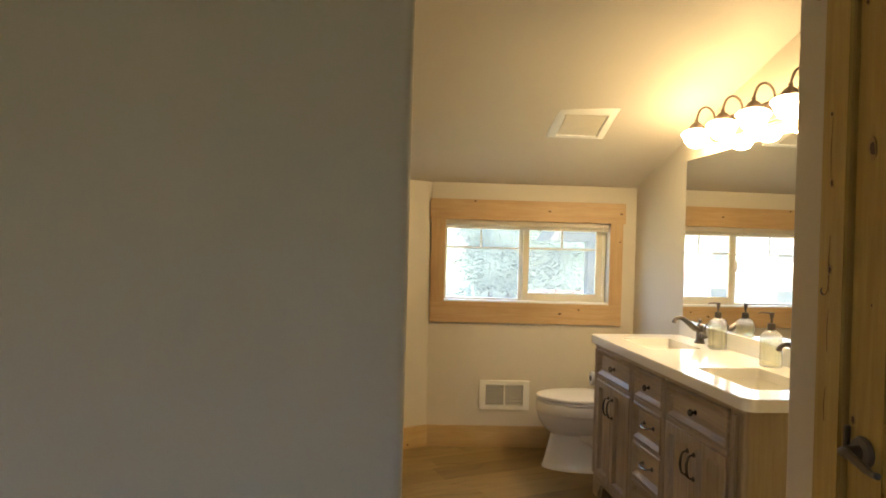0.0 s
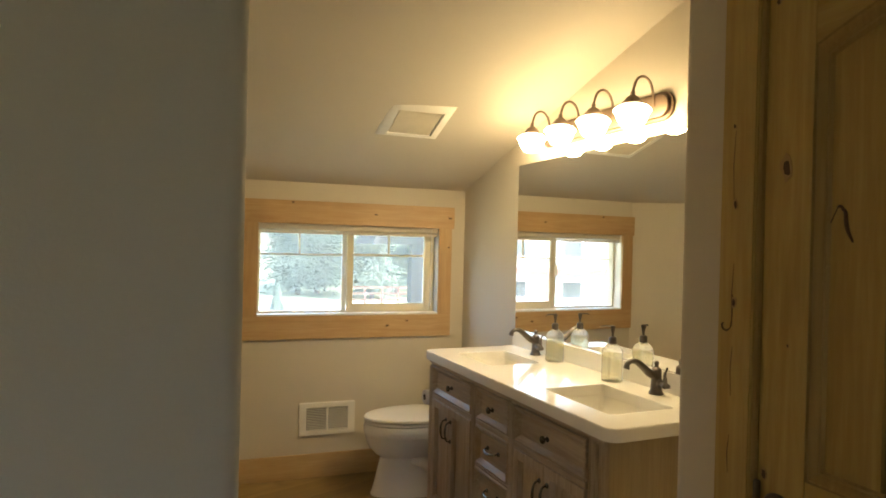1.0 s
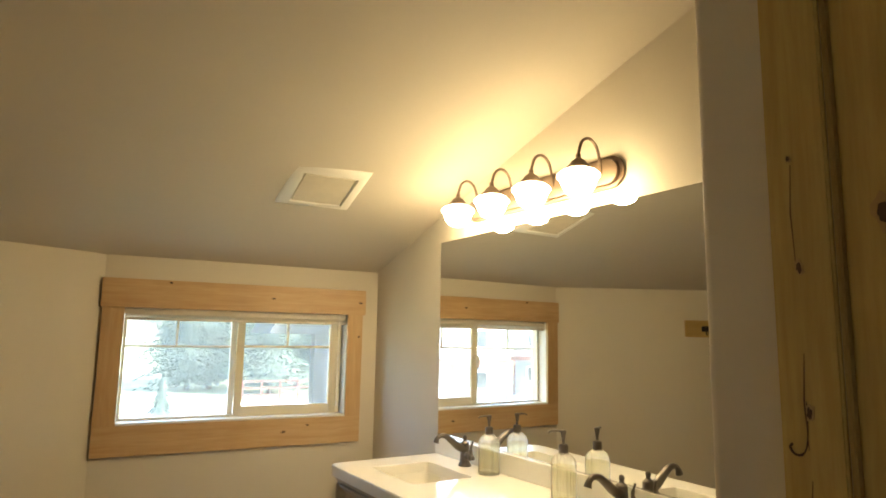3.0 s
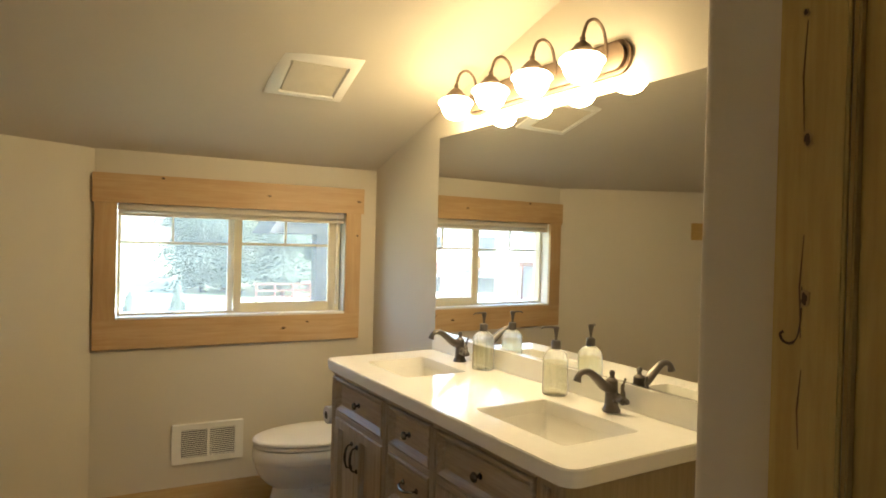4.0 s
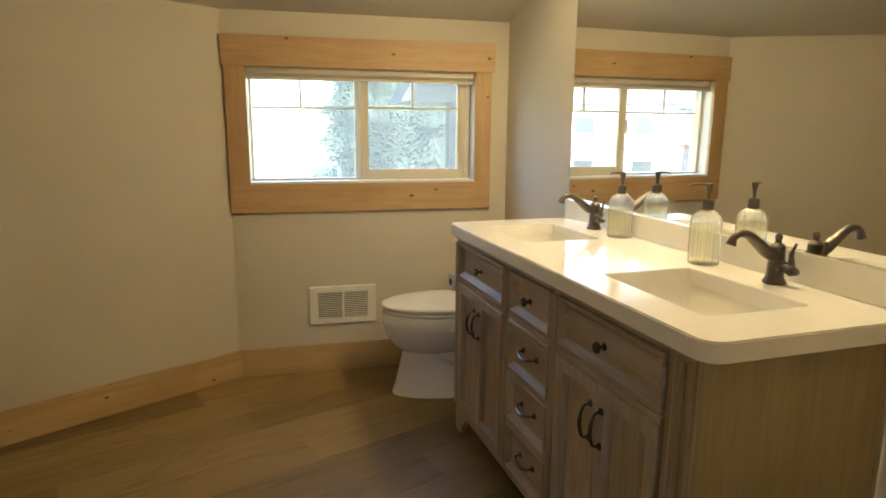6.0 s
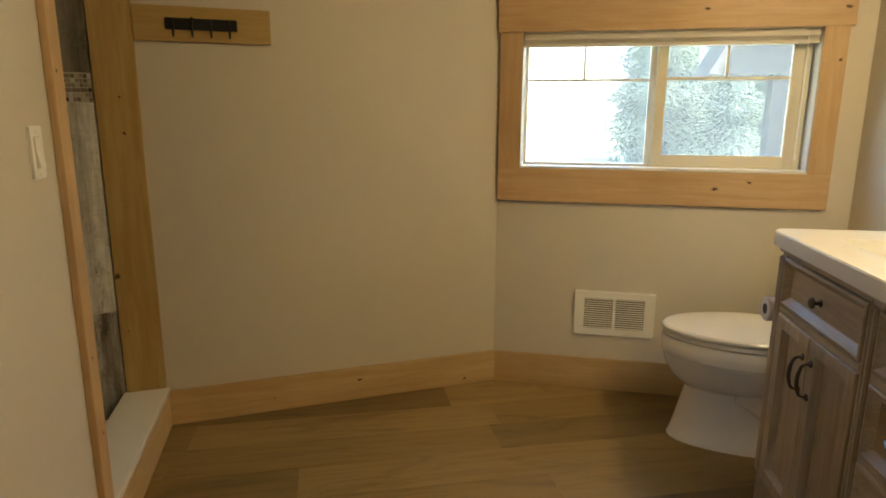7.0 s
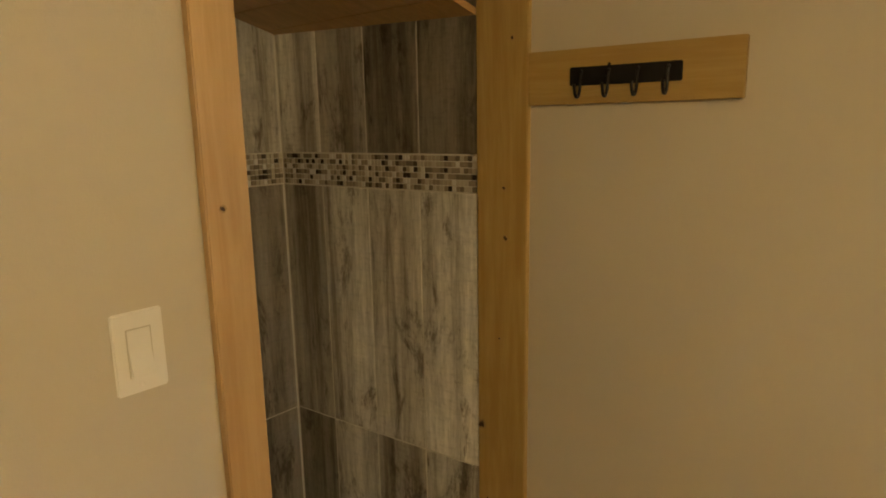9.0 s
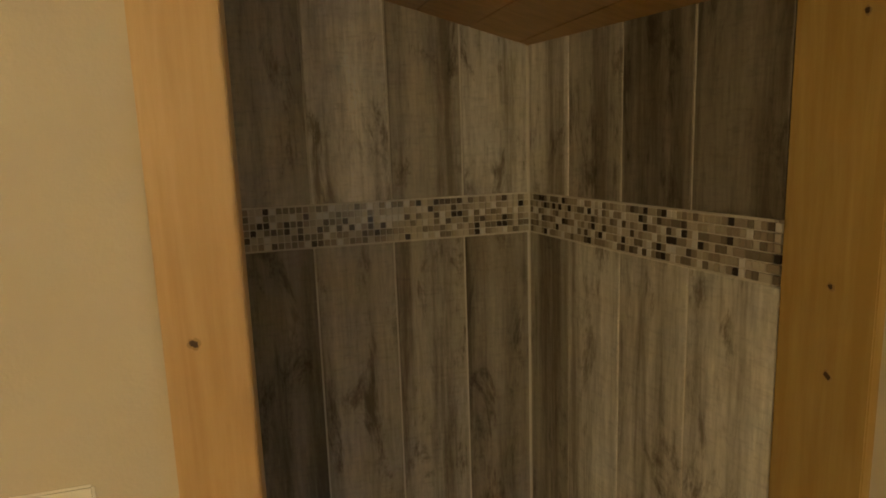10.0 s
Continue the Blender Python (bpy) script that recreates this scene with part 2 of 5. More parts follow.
def stone_mat():
    n = Nodes("river_pebble")
    r = n.add("ShaderNodeNewGeometry", "Random Per Island")
    v = n.coords()
    c = n.ramp(r, [(0.0, (0.30, 0.27, 0.23)), (0.5, (0.54, 0.50, 0.44)), (1.0, (0.74, 0.70, 0.64))])
    c = n.mix(1.0, c, n.ramp(n.noise(v, 60, 4), [(0.3, g3(0.75)), (0.7, g3(1.05))]), "MULTIPLY")
    return n.set(Base_Color=c, Roughness=0.5)


M["pebble"] = stone_mat()


def outdoor(name, a, b, scale, rough=0.9):
    n = Nodes(name)
    c = n.mix(n.ramp(n.noise(n.coords(), scale, 5), [(0.35, g3(0.0)), (0.65, g3(1.0))]), a, b)
    return n.set(Base_Color=c, Roughness=rough)


M["lawn"] = outdoor("pale_dry_lawn", (0.20, 0.24, 0.12), (0.34, 0.34, 0.22), 0.35)
M["drive"] = outdoor("pale_concrete", (0.50, 0.49, 0.46), (0.60, 0.59, 0.56), 0.6)


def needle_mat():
    """Needles let part of the light through from behind; the outdoor glare is put into their pale colour."""
    n = Nodes("glare_paled_needles")
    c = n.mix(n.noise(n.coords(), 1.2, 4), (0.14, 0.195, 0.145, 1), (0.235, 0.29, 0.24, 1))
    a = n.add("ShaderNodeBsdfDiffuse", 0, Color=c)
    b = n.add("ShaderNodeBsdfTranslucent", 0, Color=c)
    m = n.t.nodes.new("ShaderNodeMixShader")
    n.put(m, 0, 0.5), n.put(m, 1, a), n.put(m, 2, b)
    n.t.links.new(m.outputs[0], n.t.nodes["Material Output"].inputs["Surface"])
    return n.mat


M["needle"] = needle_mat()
M["bark"] = outdoor("bark", (0.10, 0.07, 0.05), (0.16, 0.12, 0.09), 8)
M["stucco"] = outdoor("pale_grey_stucco", (0.27, 0.285, 0.30), (0.33, 0.345, 0.355), 2)
M["redwood"] = outdoor("red_stained_wood", (0.13, 0.055, 0.038), (0.18, 0.08, 0.058), 6)
M["roof"] = outdoor("grey_shingles", (0.10, 0.10, 0.11), (0.15, 0.15, 0.16), 3)
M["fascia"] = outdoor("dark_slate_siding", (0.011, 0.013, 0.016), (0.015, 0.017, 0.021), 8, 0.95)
M["rake"] = outdoor("pale_grey_trim", (0.065, 0.063, 0.066), (0.08, 0.078, 0.08), 8)
M["siding"] = outdoor("slate_siding", (0.045, 0.05, 0.06), (0.06, 0.066, 0.078), 8)
M["dark_pane"] = plain("dark_window", (0.05, 0.06, 0.07), 0.1)

# ---- building helpers ----


def put_box(bm, x0, x1, y0, y1, z0, z1, bevel=0.0, seg=2):
    made = bmesh.ops.create_cube(bm, size=1.0, matrix=Matrix.Translation(((x0 + x1) / 2, (y0 + y1) / 2, (z0 + z1) / 2)) @ Matrix.Diagonal((x1 - x0, y1 - y0, z1 - z0, 1)))
    if bevel:
        edges = {e for v in made["verts"] for e in v.link_edges}
        bmesh.ops.bevel(bm, geom=list(edges), offset=bevel, segments=seg, affect="EDGES", clamp_overlap=True)
    return bm


def a_box(*a, **k):
    return put_box(bmesh.new(), *a, **k)


def prism(bm, poly, z0, z1):
    """An upright solid on a plan outline; z0 and z1 are heights or functions of x, y."""
    if callable(z1):
        fine = []
        for (ax, ay), (bx, by) in zip(poly, poly[1:] + poly[:1]):
            n = max(1, int(math.hypot(bx - ax, by - ay) / 0.25))
            fine += [(ax + (bx - ax) * i / n, ay + (by - ay) * i / n) for i in range(n)]
        poly = fine
    low = [bm.verts.new((x, y, z0(x, y) if callable(z0) else z0)) for x, y in poly]
    top = [bm.verts.new((x, y, z1(x, y) if callable(z1) else z1)) for x, y in poly]
    k = len(poly)
    bm.faces.new(low[::-1]), bm.faces.new(top)
    for i in range(k):
        bm.faces.new((low[i], low[(i + 1) % k], top[(i + 1) % k], top[i]))
    bmesh.ops.recalc_face_normals(bm, faces=bm.faces[:])
    return bm


def lathe(bm, profile, seg=24, m=None, wave=0.0, waves=0):
    """A turned body round z from (radius, height) pairs; wave flutes it."""
    m = m or Matrix()
    rings = []
    for r, z in profile:
        ring = []
        for i in range(seg):
            a = 2 * math.pi * i / seg
            rr = r * (1 + wave * math.cos(waves * a))
            ring.append(bm.verts.new(m @ Vector((rr * math.cos(a), rr * math.sin(a), z))))
        rings.append(ring)
    faces = []
    for a, b in zip(rings, rings[1:]):
        for i in range(seg):
            faces.append(bm.faces.new((a[i], a[(i + 1) % seg], b[(i + 1) % seg], b[i])))
    faces.append(bm.faces.new(rings[0][::-1])), faces.append(bm.faces.new(rings[-1]))
    return bm


def tube(bm, pts, radius, seg=10):
    """A round bar along points; radius is one number or one for each point."""
    pts = [Vector(p) for p in pts]
    radii = radius if isinstance(radius, (list, tuple)) else [radius] * len(pts)
    rings, side = [], None
    for i, p in enumerate(pts):
        way = (pts[min(i + 1, len(pts) - 1)] - pts[max(i - 1, 0)]).normalized()
        if side is None:
            side = way.orthogonal().normalized()
        side = (side - way * side.dot(way)).normalized()
        up = way.cross(side)
        rings.append([bm.verts.new(p + radii[i] * (math.cos(t) * side + math.sin(t) * up)) for t in (2 * math.pi * k / seg for k in range(seg))])
    for a, b in zip(rings, rings[1:]):
        for k in range(seg):
            bm.faces.new((a[k], a[(k + 1) % seg], b[(k + 1) % seg], b[k]))
    bm.faces.new(rings[0][::-1]), bm.faces.new(rings[-1])
    bmesh.ops.recalc_face_normals(bm, faces=bm.faces[:])
    return bm


def smooth_path(ctrl, steps=6):
    """A Catmull-Rom line through control points."""
    c = [Vector(p) for p in ctrl]
    c = [2 * c[0] - c[1]] + c + [2 * c[-1] - c[-2]]
    out = []
    for i in range(1, len(c) - 2):
        for k in range(steps):
            t = k / steps
            p0, p1, p2, p3 = c[i - 1], c[i], c[i + 1], c[i + 2]
            out.append(0.5 * (2 * p1 + (p2 - p0) * t + (2 * p0 - 5 * p1 + 4 * p2 - p3) * t * t + (3 * p1 - p0 - 3 * p2 + p3) * t ** 3))
    return out + [c[-2]]


def mesh_of(name, bm, mat):
    me = bpy.data.meshes.new(name)
    bmesh.ops.recalc_face_normals(bm, faces=bm.faces[:])
    bm.to_mesh(me)
    bm.free()
    for p in me.polygons:
        p.use_smooth = True
    me.set_sharp_from_angle(angle=radians(32))
    me.materials.append(mat)
    return me


def part(name, bm, mat, parent, label=""):
    ob = new(name, mesh_of(name, bm, M[mat] if isinstance(mat, str) else mat))
    ob.parent = parent
    return tagged(ob, label)


def thing(name, m, label, category, group="", kind=""):
    ob = new(name)
    ob.empty_display_size = 0.05
    ob.matrix_basis = m
    return tagged(ob, label, category, group, kind)


def solid(name, bm, mat, label, category="", kind="structure", m=None):
    ob = new(name, mesh_of(name, bm, M[mat]))
    if m is not None:
        ob.matrix_basis = m
    return tagged(ob, label, category, "", kind)


def knot(parent, x, z, y, r=0.008, axis="y", tall=1.25):
    """A dark uneven knot let into a board's face with checks running out of it, in the parent's frame."""
    rg = random.Random(int(abs(x) * 7919 + abs(z) * 104729) + int(r * 1e5))
    turn = {"y": Matrix.Rotation(radians(90), 4, "X"), "x": Matrix.Rotation(radians(90), 4, "Y")}[axis]
    at = {"y": (x, y, z), "x": (y, x, z)}[axis]
    m = Matrix.Translation(at) @ Matrix.Diagonal((1, 1, tall, 1)) @ turn @ Matrix.Rotation(rg.uniform(0, 6.28), 4, "Z")

    def blot(size, rough, h):
        bm = bmesh.new()
        n = 13
        edge = [size * (1 + rg.uniform(-rough, rough)) * (1 + 0.12 * math.cos(2 * math.pi * 2 * i / n)) for i in range(n)]
        ring = [bm.verts.new(m @ Vector((q * math.cos(2 * math.pi * i / n), q * math.sin(2 * math.pi * i / n), 0.0))) for i, q in enumerate(edge)]
        low = [bm.verts.new(m @ Vector((v[0], v[1], -0.0012))) for v in ((q * math.cos(2 * math.pi * i / n), q * math.sin(2 * math.pi * i / n)) for i, q in enumerate(edge))]
        bm.faces.new(ring), bm.faces.new(low[::-1])
        for i in range(n):
            bm.faces.new((ring[i], low[i], low[(i + 1) % n], ring[(i + 1) % n]))
        bmesh.ops.translate(bm, verts=bm.verts, vec=((0, h, 0) if axis == "y" else (h, 0, 0)))
        return bm

    front = -1 if y < 0 or axis == "x" else 1
    part("knot_ring", blot(r * 0.95, 0.28, 0.0), "halo", parent)
    return part("knot", blot(r * 0.62, 0.3, front * 0.0004), "knot", parent)


# ---- plan ----
YW = 4.87            # window wall
XV = 2.06            # vanity wall
XD = 1.50            # door wall
SLOPE, KNEE = 0.325, 1.846
NB = (0.5075, -0.8616)   # slanted hook wall: normal into the room
DB = -3.885
NC = (0.91, 0.4147)      # switch wall: normal into the room
UC = (-0.4147, 0.91)
DC = 1.143
VT = math.atan(0.0695)   # the vanity wall stands a few degrees off square
NV = (math.cos(VT), math.sin(VT))
DV = NV[0] * XV + NV[1] * YW
MV = pose(DV * NV[0], DV * NV[1], 0, 0, 0, math.degrees(VT))   # x into the wall from its face, y along it
CORNER = ((DB - NB[1] * YW) / NB[0], YW)
MB = pose(CORNER[0], CORNER[1], 0, 0, 0, math.degrees(math.atan2(-NB[0], NB[1])))   # x along the wall, y into the room
MC = pose(DC * NC[0], DC * NC[1], 0, 0, 0, math.degrees(math.atan2(UC[1], UC[0])))  # x along the wall, y into the shower


def from_b(x, y):
    p = MB @ Vector((x, y, 0))
    return (p.x, p.y)


def from_c(x, y):
    p = MC @ Vector((x, y, 0))
    return (p.x, p.y)


def ceil_z(x, y):
    a, b = YW - y, NB[0] * x + NB[1] * y - DB
    low = min(a, b)
    k = 0.55 * max(low, 1e-4)
    h = max(k - abs(a - b), 0.0) / k
    return KNEE + SLOPE * (low - h * h * k / 4)


def over(x, y):
    return ceil_z(x, y) + 0.05


# ---- large structure ----
# ceiling: two roof planes that meet in a soft hip from the wall corner
bm = bmesh.new()
NX, NY = 56, 76
grid = []
for i in range(NX + 1):
    for j in range(NY + 1):
        x, y = -2.4 + 5.0 * i / NX, -1.9 + (YW + 0.1 + 1.9) * j / NY
        grid.append(bm.verts.new((x, y, ceil_z(x, y))))
for i in range(NX):
    for j in range(NY):
        q = [grid[a * (NY + 1) + b] for a, b in ((i, j), (i + 1, j), (i + 1, j + 1), (i, j + 1))]
        if all(NB[0] * v.co.x + NB[1] * v.co.y - DB > -0.16 for v in q):
            bm.faces.new(q)
bmesh.ops.delete(bm, geom=[v for v in bm.verts if not v.link_faces], context="VERTS")
ext = bmesh.ops.extrude_face_region(bm, geom=bm.faces[:])
bmesh.ops.translate(bm, verts=[v for v in ext["geom"] if isinstance(v, bmesh.types.BMVert)], vec=(0, 0, 0.12))
solid("ceiling", bm, "ceiling", "sloped drywall ceiling painted warm off-white")

# window wall with its opening
WX0, WX1, WZ0, WZ1 = 0.706, 1.880, 1.012, 1.590
bm = bmesh.new()
y0, y1 = YW, YW + 0.16
prism(bm, [(CORNER[0] - 0.02, y0), (WX0, y0), (WX0, y1), (CORNER[0] - 0.11, y1)], 0, KNEE + 0.03)
prism(bm, [(WX1, y0), (2.30, y0), (2.30, y1), (WX1, y1)], 0, KNEE + 0.03)
prism(bm, [(WX0, y0), (WX1, y0), (WX1, y1), (WX0, y1)], 0, WZ0)
prism(bm, [(WX0, y0), (WX1, y0), (WX1, y1), (WX0, y1)], WZ1, KNEE + 0.03)
solid("wall_north", bm, "wall", "low knee wall painted warm beige with a window")

bm = prism(bmesh.new(), [(XV + 0.0695 * (YW + 0.34), -0.34), (2.60, -0.34), (2.26, YW), (XV, YW)], 0, over)
solid("wall_east", bm, "wall", "beige painted wall behind the vanity")

bm = prism(bmesh.new(), [from_b(0.0, 0), from_b(2.45, 0), from_b(2.45, -0.14), from_b(-0.1, -0.14)], 0, KNEE + 0.03)
solid("wall_hooks", bm, "wall", "slanted beige knee wall with a hook rail")


def arc(cx, cy, r, a0, a1, n=5):
    return [(cx + r * math.cos(radians(a0 + (a1 - a0) * i / n)), cy + r * math.sin(radians(a0 + (a1 - a0) * i / n))) for i in range(n + 1)]


# switch wall and the hall wall meet in a bullnose corner
S_IN = 3.220
EDGE = from_c(1.222, 0)
ex, ey = EDGE
r = 0.022
bull = arc(ex - 0.030, ey + r, r, -90, 24, 7)
bm = prism(bmesh.new(), [from_c(S_IN, 0), from_c(S_IN, 0.136), from_c(1.45, 0.136), (-1.9, ey + 0.2), (-1.9, ey)] + bull, 0, over)
solid("wall_switch", bm, "wall", "beige painted wall with a rounded outer corner")
bm = prism(bmesh.new(), [from_c(S_IN, 0), from_c(4.03, 0), from_c(4.03, 0.136), from_c(S_IN, 0.136)], 2.02, over)
solid("wall_shower_header", bm, "wall", "beige drywall above the shower opening")

# door wall with its return beside the vanity
DY0, DY1, DZ = 1.10, 1.880, 2.018
r = 0.02
bm = bmesh.new()
prism(bm, [(XD, DY1), (XD, 2.095 - r)] + arc(XD + r, 2.095 - r, r, 180, 90, 5) + [(2.25, 2.095), (2.25, 1.98), (XD + 0.12, 1.98), (XD + 0.12, DY1)], 0, over)
prism(bm, [(XD, -1.74), (XD + 0.12, -1.74), (XD + 0.12, DY0), (XD, DY0)], 0, over)
prism(bm, [(XD, DY0), (XD + 0.12, DY0), (XD + 0.12, DY1), (XD, DY1)], DZ + 0.012, over)
solid("wall_door", bm, "wall", "beige painted wall round a closet door, rounded corner")

# plain walls that close the hall and the closet
solid("wall_closet_south", prism(bmesh.new(), [(XD + 0.121, -1.9), (2.72, -1.9), (2.72, -1.76), (XD + 0.121, -1.76)], 0, 2.3), "wall", "plain wall closing the closet")
solid("wall_closet_east", prism(bmesh.new(), [(2.59, -1.759), (2.72, -1.759), (2.72, -0.341), (2.59, -0.341)], 0, 2.3), "wall", "plain wall closing the closet")
solid("wall_hall_west", prism(bmesh.new(), [(-1.9, -1.9), (-1.76, -1.9), (-1.76, ey), (-1.9, ey)], 0, over), "wall", "plain beige hall wall")
# unseen opening, added and sized so that sky light reaches the hall wall
bm = bmesh.new()
prism(bm, [(-1.9, -1.9), (-0.1, -1.9), (-0.1, -1.74), (-1.9, -1.74)], 0, over)
prism(bm, [(0.63, -1.9), (1.62, -1.9), (1.62, -1.74), (0.63, -1.74)], 0, over)
prism(bm, [(-0.1, -1.9), (0.63, -1.9), (0.63, -1.74), (-0.1, -1.74)], 0, 1.0)
prism(bm, [(-0.1, -1.9), (0.63, -1.9), (0.63, -1.74), (-0.1, -1.74)], 1.96, over)
solid("wall_south", bm, "wall", "plain beige hall wall with an added opening for daylight")
solid("wall_closet", prism(bmesh.new(), [(XD + 0.12, -0.34), (2.41, -0.34), (2.41, -0.2), (XD + 0.12, -0.2)], 0, over), "wall", "plain closet wall")

# subfloor and ground
bm = prism(bmesh.new(), [(-2.4, -1.9), (2.6, -1.9), (2.3, YW + 0.16), (CORNER[0] - 0.11, YW + 0.16), from_b(3.0, -0.14)], -0.12, -0.006)
solid("subfloor", bm, "dark_gap", "dark subfloor under the planks")

# ---- window ----
window = thing("window_1", pose(1.3, YW, WZ0), "white sliding window with muntins in a broad alder casing", "window", "", "structure")
cx, cz = 1.3, WZ0


def w_box(name, x0, x1, y0, y1, z0, z1, mat, bevel=0.0015, label="", parent=None):
    return part(name, a_box(x0 - cx, x1 - cx, y0, y1, z0 - cz, z1 - cz, bevel=bevel), mat, parent or window, label)


w_box("head_casing", 0.604, 1.978, -0.026, -0.001, 1.586, 1.730, "alder_x", 0.003, "knotty alder board")
w_box("side_casing", 0.615, 0.713, -0.021, -0.001, 1.014, 1.586, "alder_z", 0.002)
w_box("side_casing", 1.874, 1.963, -0.021, -0.001, 1.014, 1.586, "alder_z", 0.002)
w_box("apron_casing", 0.615, 1.963, -0.021, -0.001, 0.870, 1.014, "alder_x", 0.002)
for x, z, y, rr in ((0.914, 1.718, -0.0265, 0.008), (1.437, 1.660, -0.0265, 0.008), (1.945, 1.655, -0.0265, 0.009),
                    (1.528, 0.944, -0.0215, 0.009), (1.66, 0.975, -0.0215, 0.007), (1.94, 1.46, -0.0215, 0.006)):
    knot(window, x - cx, z - cz, y, rr * 1.7, "y", 0.6)
# drywall returns and stool, white
w_box("jamb", WX0 + 0.001, WX0 + 0.006, 0.0, 0.155, WZ0, WZ1, "vinyl")
w_box("jamb", WX1 - 0.006, WX1 - 0.001, 0.0, 0.155, WZ0, WZ1, "vinyl")
w_box("head_jamb", WX0 + 0.006, WX1 - 0.006, 0.0, 0.155, WZ1 - 0.006, WZ1 - 0.001, "vinyl")
w_box("window_sill", WX0 + 0.006, WX1 - 0.006, -0.018, 0.155, WZ0 + 0.001, WZ0 + 0.014, "vinyl", 0.003)
# vinyl frame
fy0, fy1 = 0.070, 0.135
w_box("window_frame", WX0 + 0.012, WX0 + 0.024, fy0, fy1, WZ0 + 0.014, WZ1 - 0.012, "warm_lit_vinyl")
w_box("window_frame", WX1 - 0.036, WX1 - 0.012, fy0, fy1, WZ0 + 0.014, WZ1 - 0.012, "warm_lit_vinyl")
w_box("window_frame", WX0 + 0.024, WX1 - 0.036, fy0, fy1, WZ0 + 0.014, WZ0 + 0.024, "warm_lit_vinyl")
w_box("window_frame", WX0 + 0.024, WX1 - 0.036, fy0, fy1, WZ1 - 0.040, WZ1 - 0.012, "warm_lit_vinyl")
zt = WZ1 - 0.040
zb = WZ0 + 0.024
# fixed light and its meeting stile
w_box("meeting_stile", 1.248, 1.276, 0.100, 0.128, zb, zt, "vinyl")
w_box("pane", WX0 + 0.024, 1.248, 0.112, 0.116, zb, zt, "pane", 0).visible_shadow = False
w_box("muntin", WX0 + 0.024, 1.248, 0.108, 0.120, 1.390, 1.400, "vinyl", 0.001)
w_box("muntin", 0.968, 0.978, 0.108, 0.120, 1.400, zt, "vinyl", 0.001)
# sliding sash, nearer the room
w_box("sash_stile", 1.276, 1.316, 0.074, 0.098, zb, zt, "warm_lit_vinyl", 0.003)
w_box("sash_stile", 1.800, 1.844, 0.074, 0.098, zb, zt, "warm_lit_vinyl", 0.003)
w_box("sash_rail", 1.316, 1.800, 0.074, 0.098, zb, zb + 0.042, "warm_lit_vinyl", 0.003)
w_box("sash_rail", 1.316, 1.800, 0.074, 0.098, zt - 0.018, zt, "warm_lit_vinyl", 0.003)
w_box("pane", 1.316, 1.800, 0.084, 0.088, zb + 0.042, zt - 0.018, "pane", 0).visible_shadow = False
w_box("muntin", 1.316, 1.800, 0.080, 0.092, 1.393, 1.404, "warm_lit_vinyl", 0.001)
w_box("muntin", 1.548, 1.559, 0.080, 0.092, 1.404, zt - 0.018, "warm_lit_vinyl", 0.001)
latch = w_box("latch", 1.258, 1.276, 0.060, 0.080, 1.270, 1.350, "vinyl", 0.004, "white sash latch")
w_box("latch_lever", 1.262, 1.272, 0.050, 0.060, 1.300, 1.325, "vinyl", 0.003, "", latch)
# raised blind
blind = thing("window_blind", pose(1.293, YW + 0.03, 1.553), "raised white slatted blind under the window head", "blind")
part("headrail", a_box(-0.579, 0.579, -0.02, 0.02, 0.003, 0.031, bevel=0.003), "blind", blind)
for i in range(5):
    part("slat", a_box(-0.576, 0.576, -0.018, 0.018, -0.012 + i * 0.003, -0.0105 + i * 0.003), "blind", blind)
part("bottom_rail", a_box(-0.578, 0.578, -0.019, 0.019, -0.026, -0.013, bevel=0.002), "blind", blind)
part("cord", tube(bmesh.new(), [(0.535, -0.024, 0.02), (0.536, -0.024, -0.2), (0.534, -0.024, -0.46)], 0.0022, 6), "vinyl", blind)
part("tassel", lathe(bmesh.new(), [(0.003, 0), (0.007, 0.004), (0.005, 0.022), (0.002, 0.026)], 10, Matrix.Translation((0.534, -0.024, -0.485))), "vinyl", blind)

# ---- baseboards ----
BH = 0.148
base_n = solid("baseboard_north", a_box(CORNER[0] + 0.005, XV + 0.001, YW - 0.018, YW - 0.001, 0.0, BH, bevel=0.003), "base_x", "knotty alder baseboard")
base_b = thing("baseboard_hooks", MB, "knotty alder baseboard along the slanted wall", "baseboard", "", "structure")
part("board", a_box(-0.004, 1.431, 0.001, 0.018, 0.0, BH, bevel=0.003), "base_x", base_b)
knot(base_b, 0.155, 0.03, 0.0185, 0.011, "y", 0.7)
knot(base_b, 0.652, 0.092, 0.0185, 0.011, "y", 0.7)
knot(base_b, 1.02, 0.06, 0.0185, 0.005, "y", 0.7)
base_s = thing("baseboard_switch", MC, "alder baseboard below the light switch", "baseboard", "", "structure")
part("board", a_box(1.34, 3.158, -0.017, -0.001, 0.0, BH, bevel=0.003), "base_x", base_s)
solid("baseboard_hall", a_box(-1.7, 0.48, ey - 0.017, ey - 0.001, 0, BH, bevel=0.003), "base_x", "alder baseboard in the hall")
solid("baseboard_return", a_box(XD - 0.017, XD - 0.001, 1.97, 2.08, 0, BH, bevel=0.003), "alder_y", "short alder baseboard beside the closet door")

# ---- closet door ----
door = thing("door_1", pose(XD, DY1, 0), "closed knotty pine panel door with an arched top panel", "door", "", "structure")


def d_box(name, x0, x1, y0, y1, z0, z1, mat, bevel=0.002, label="", parent=None):
    return part(name, a_box(x0, x1, y0 - DY1, y1 - DY1, z0, z1, bevel=bevel), mat, parent or door, label)


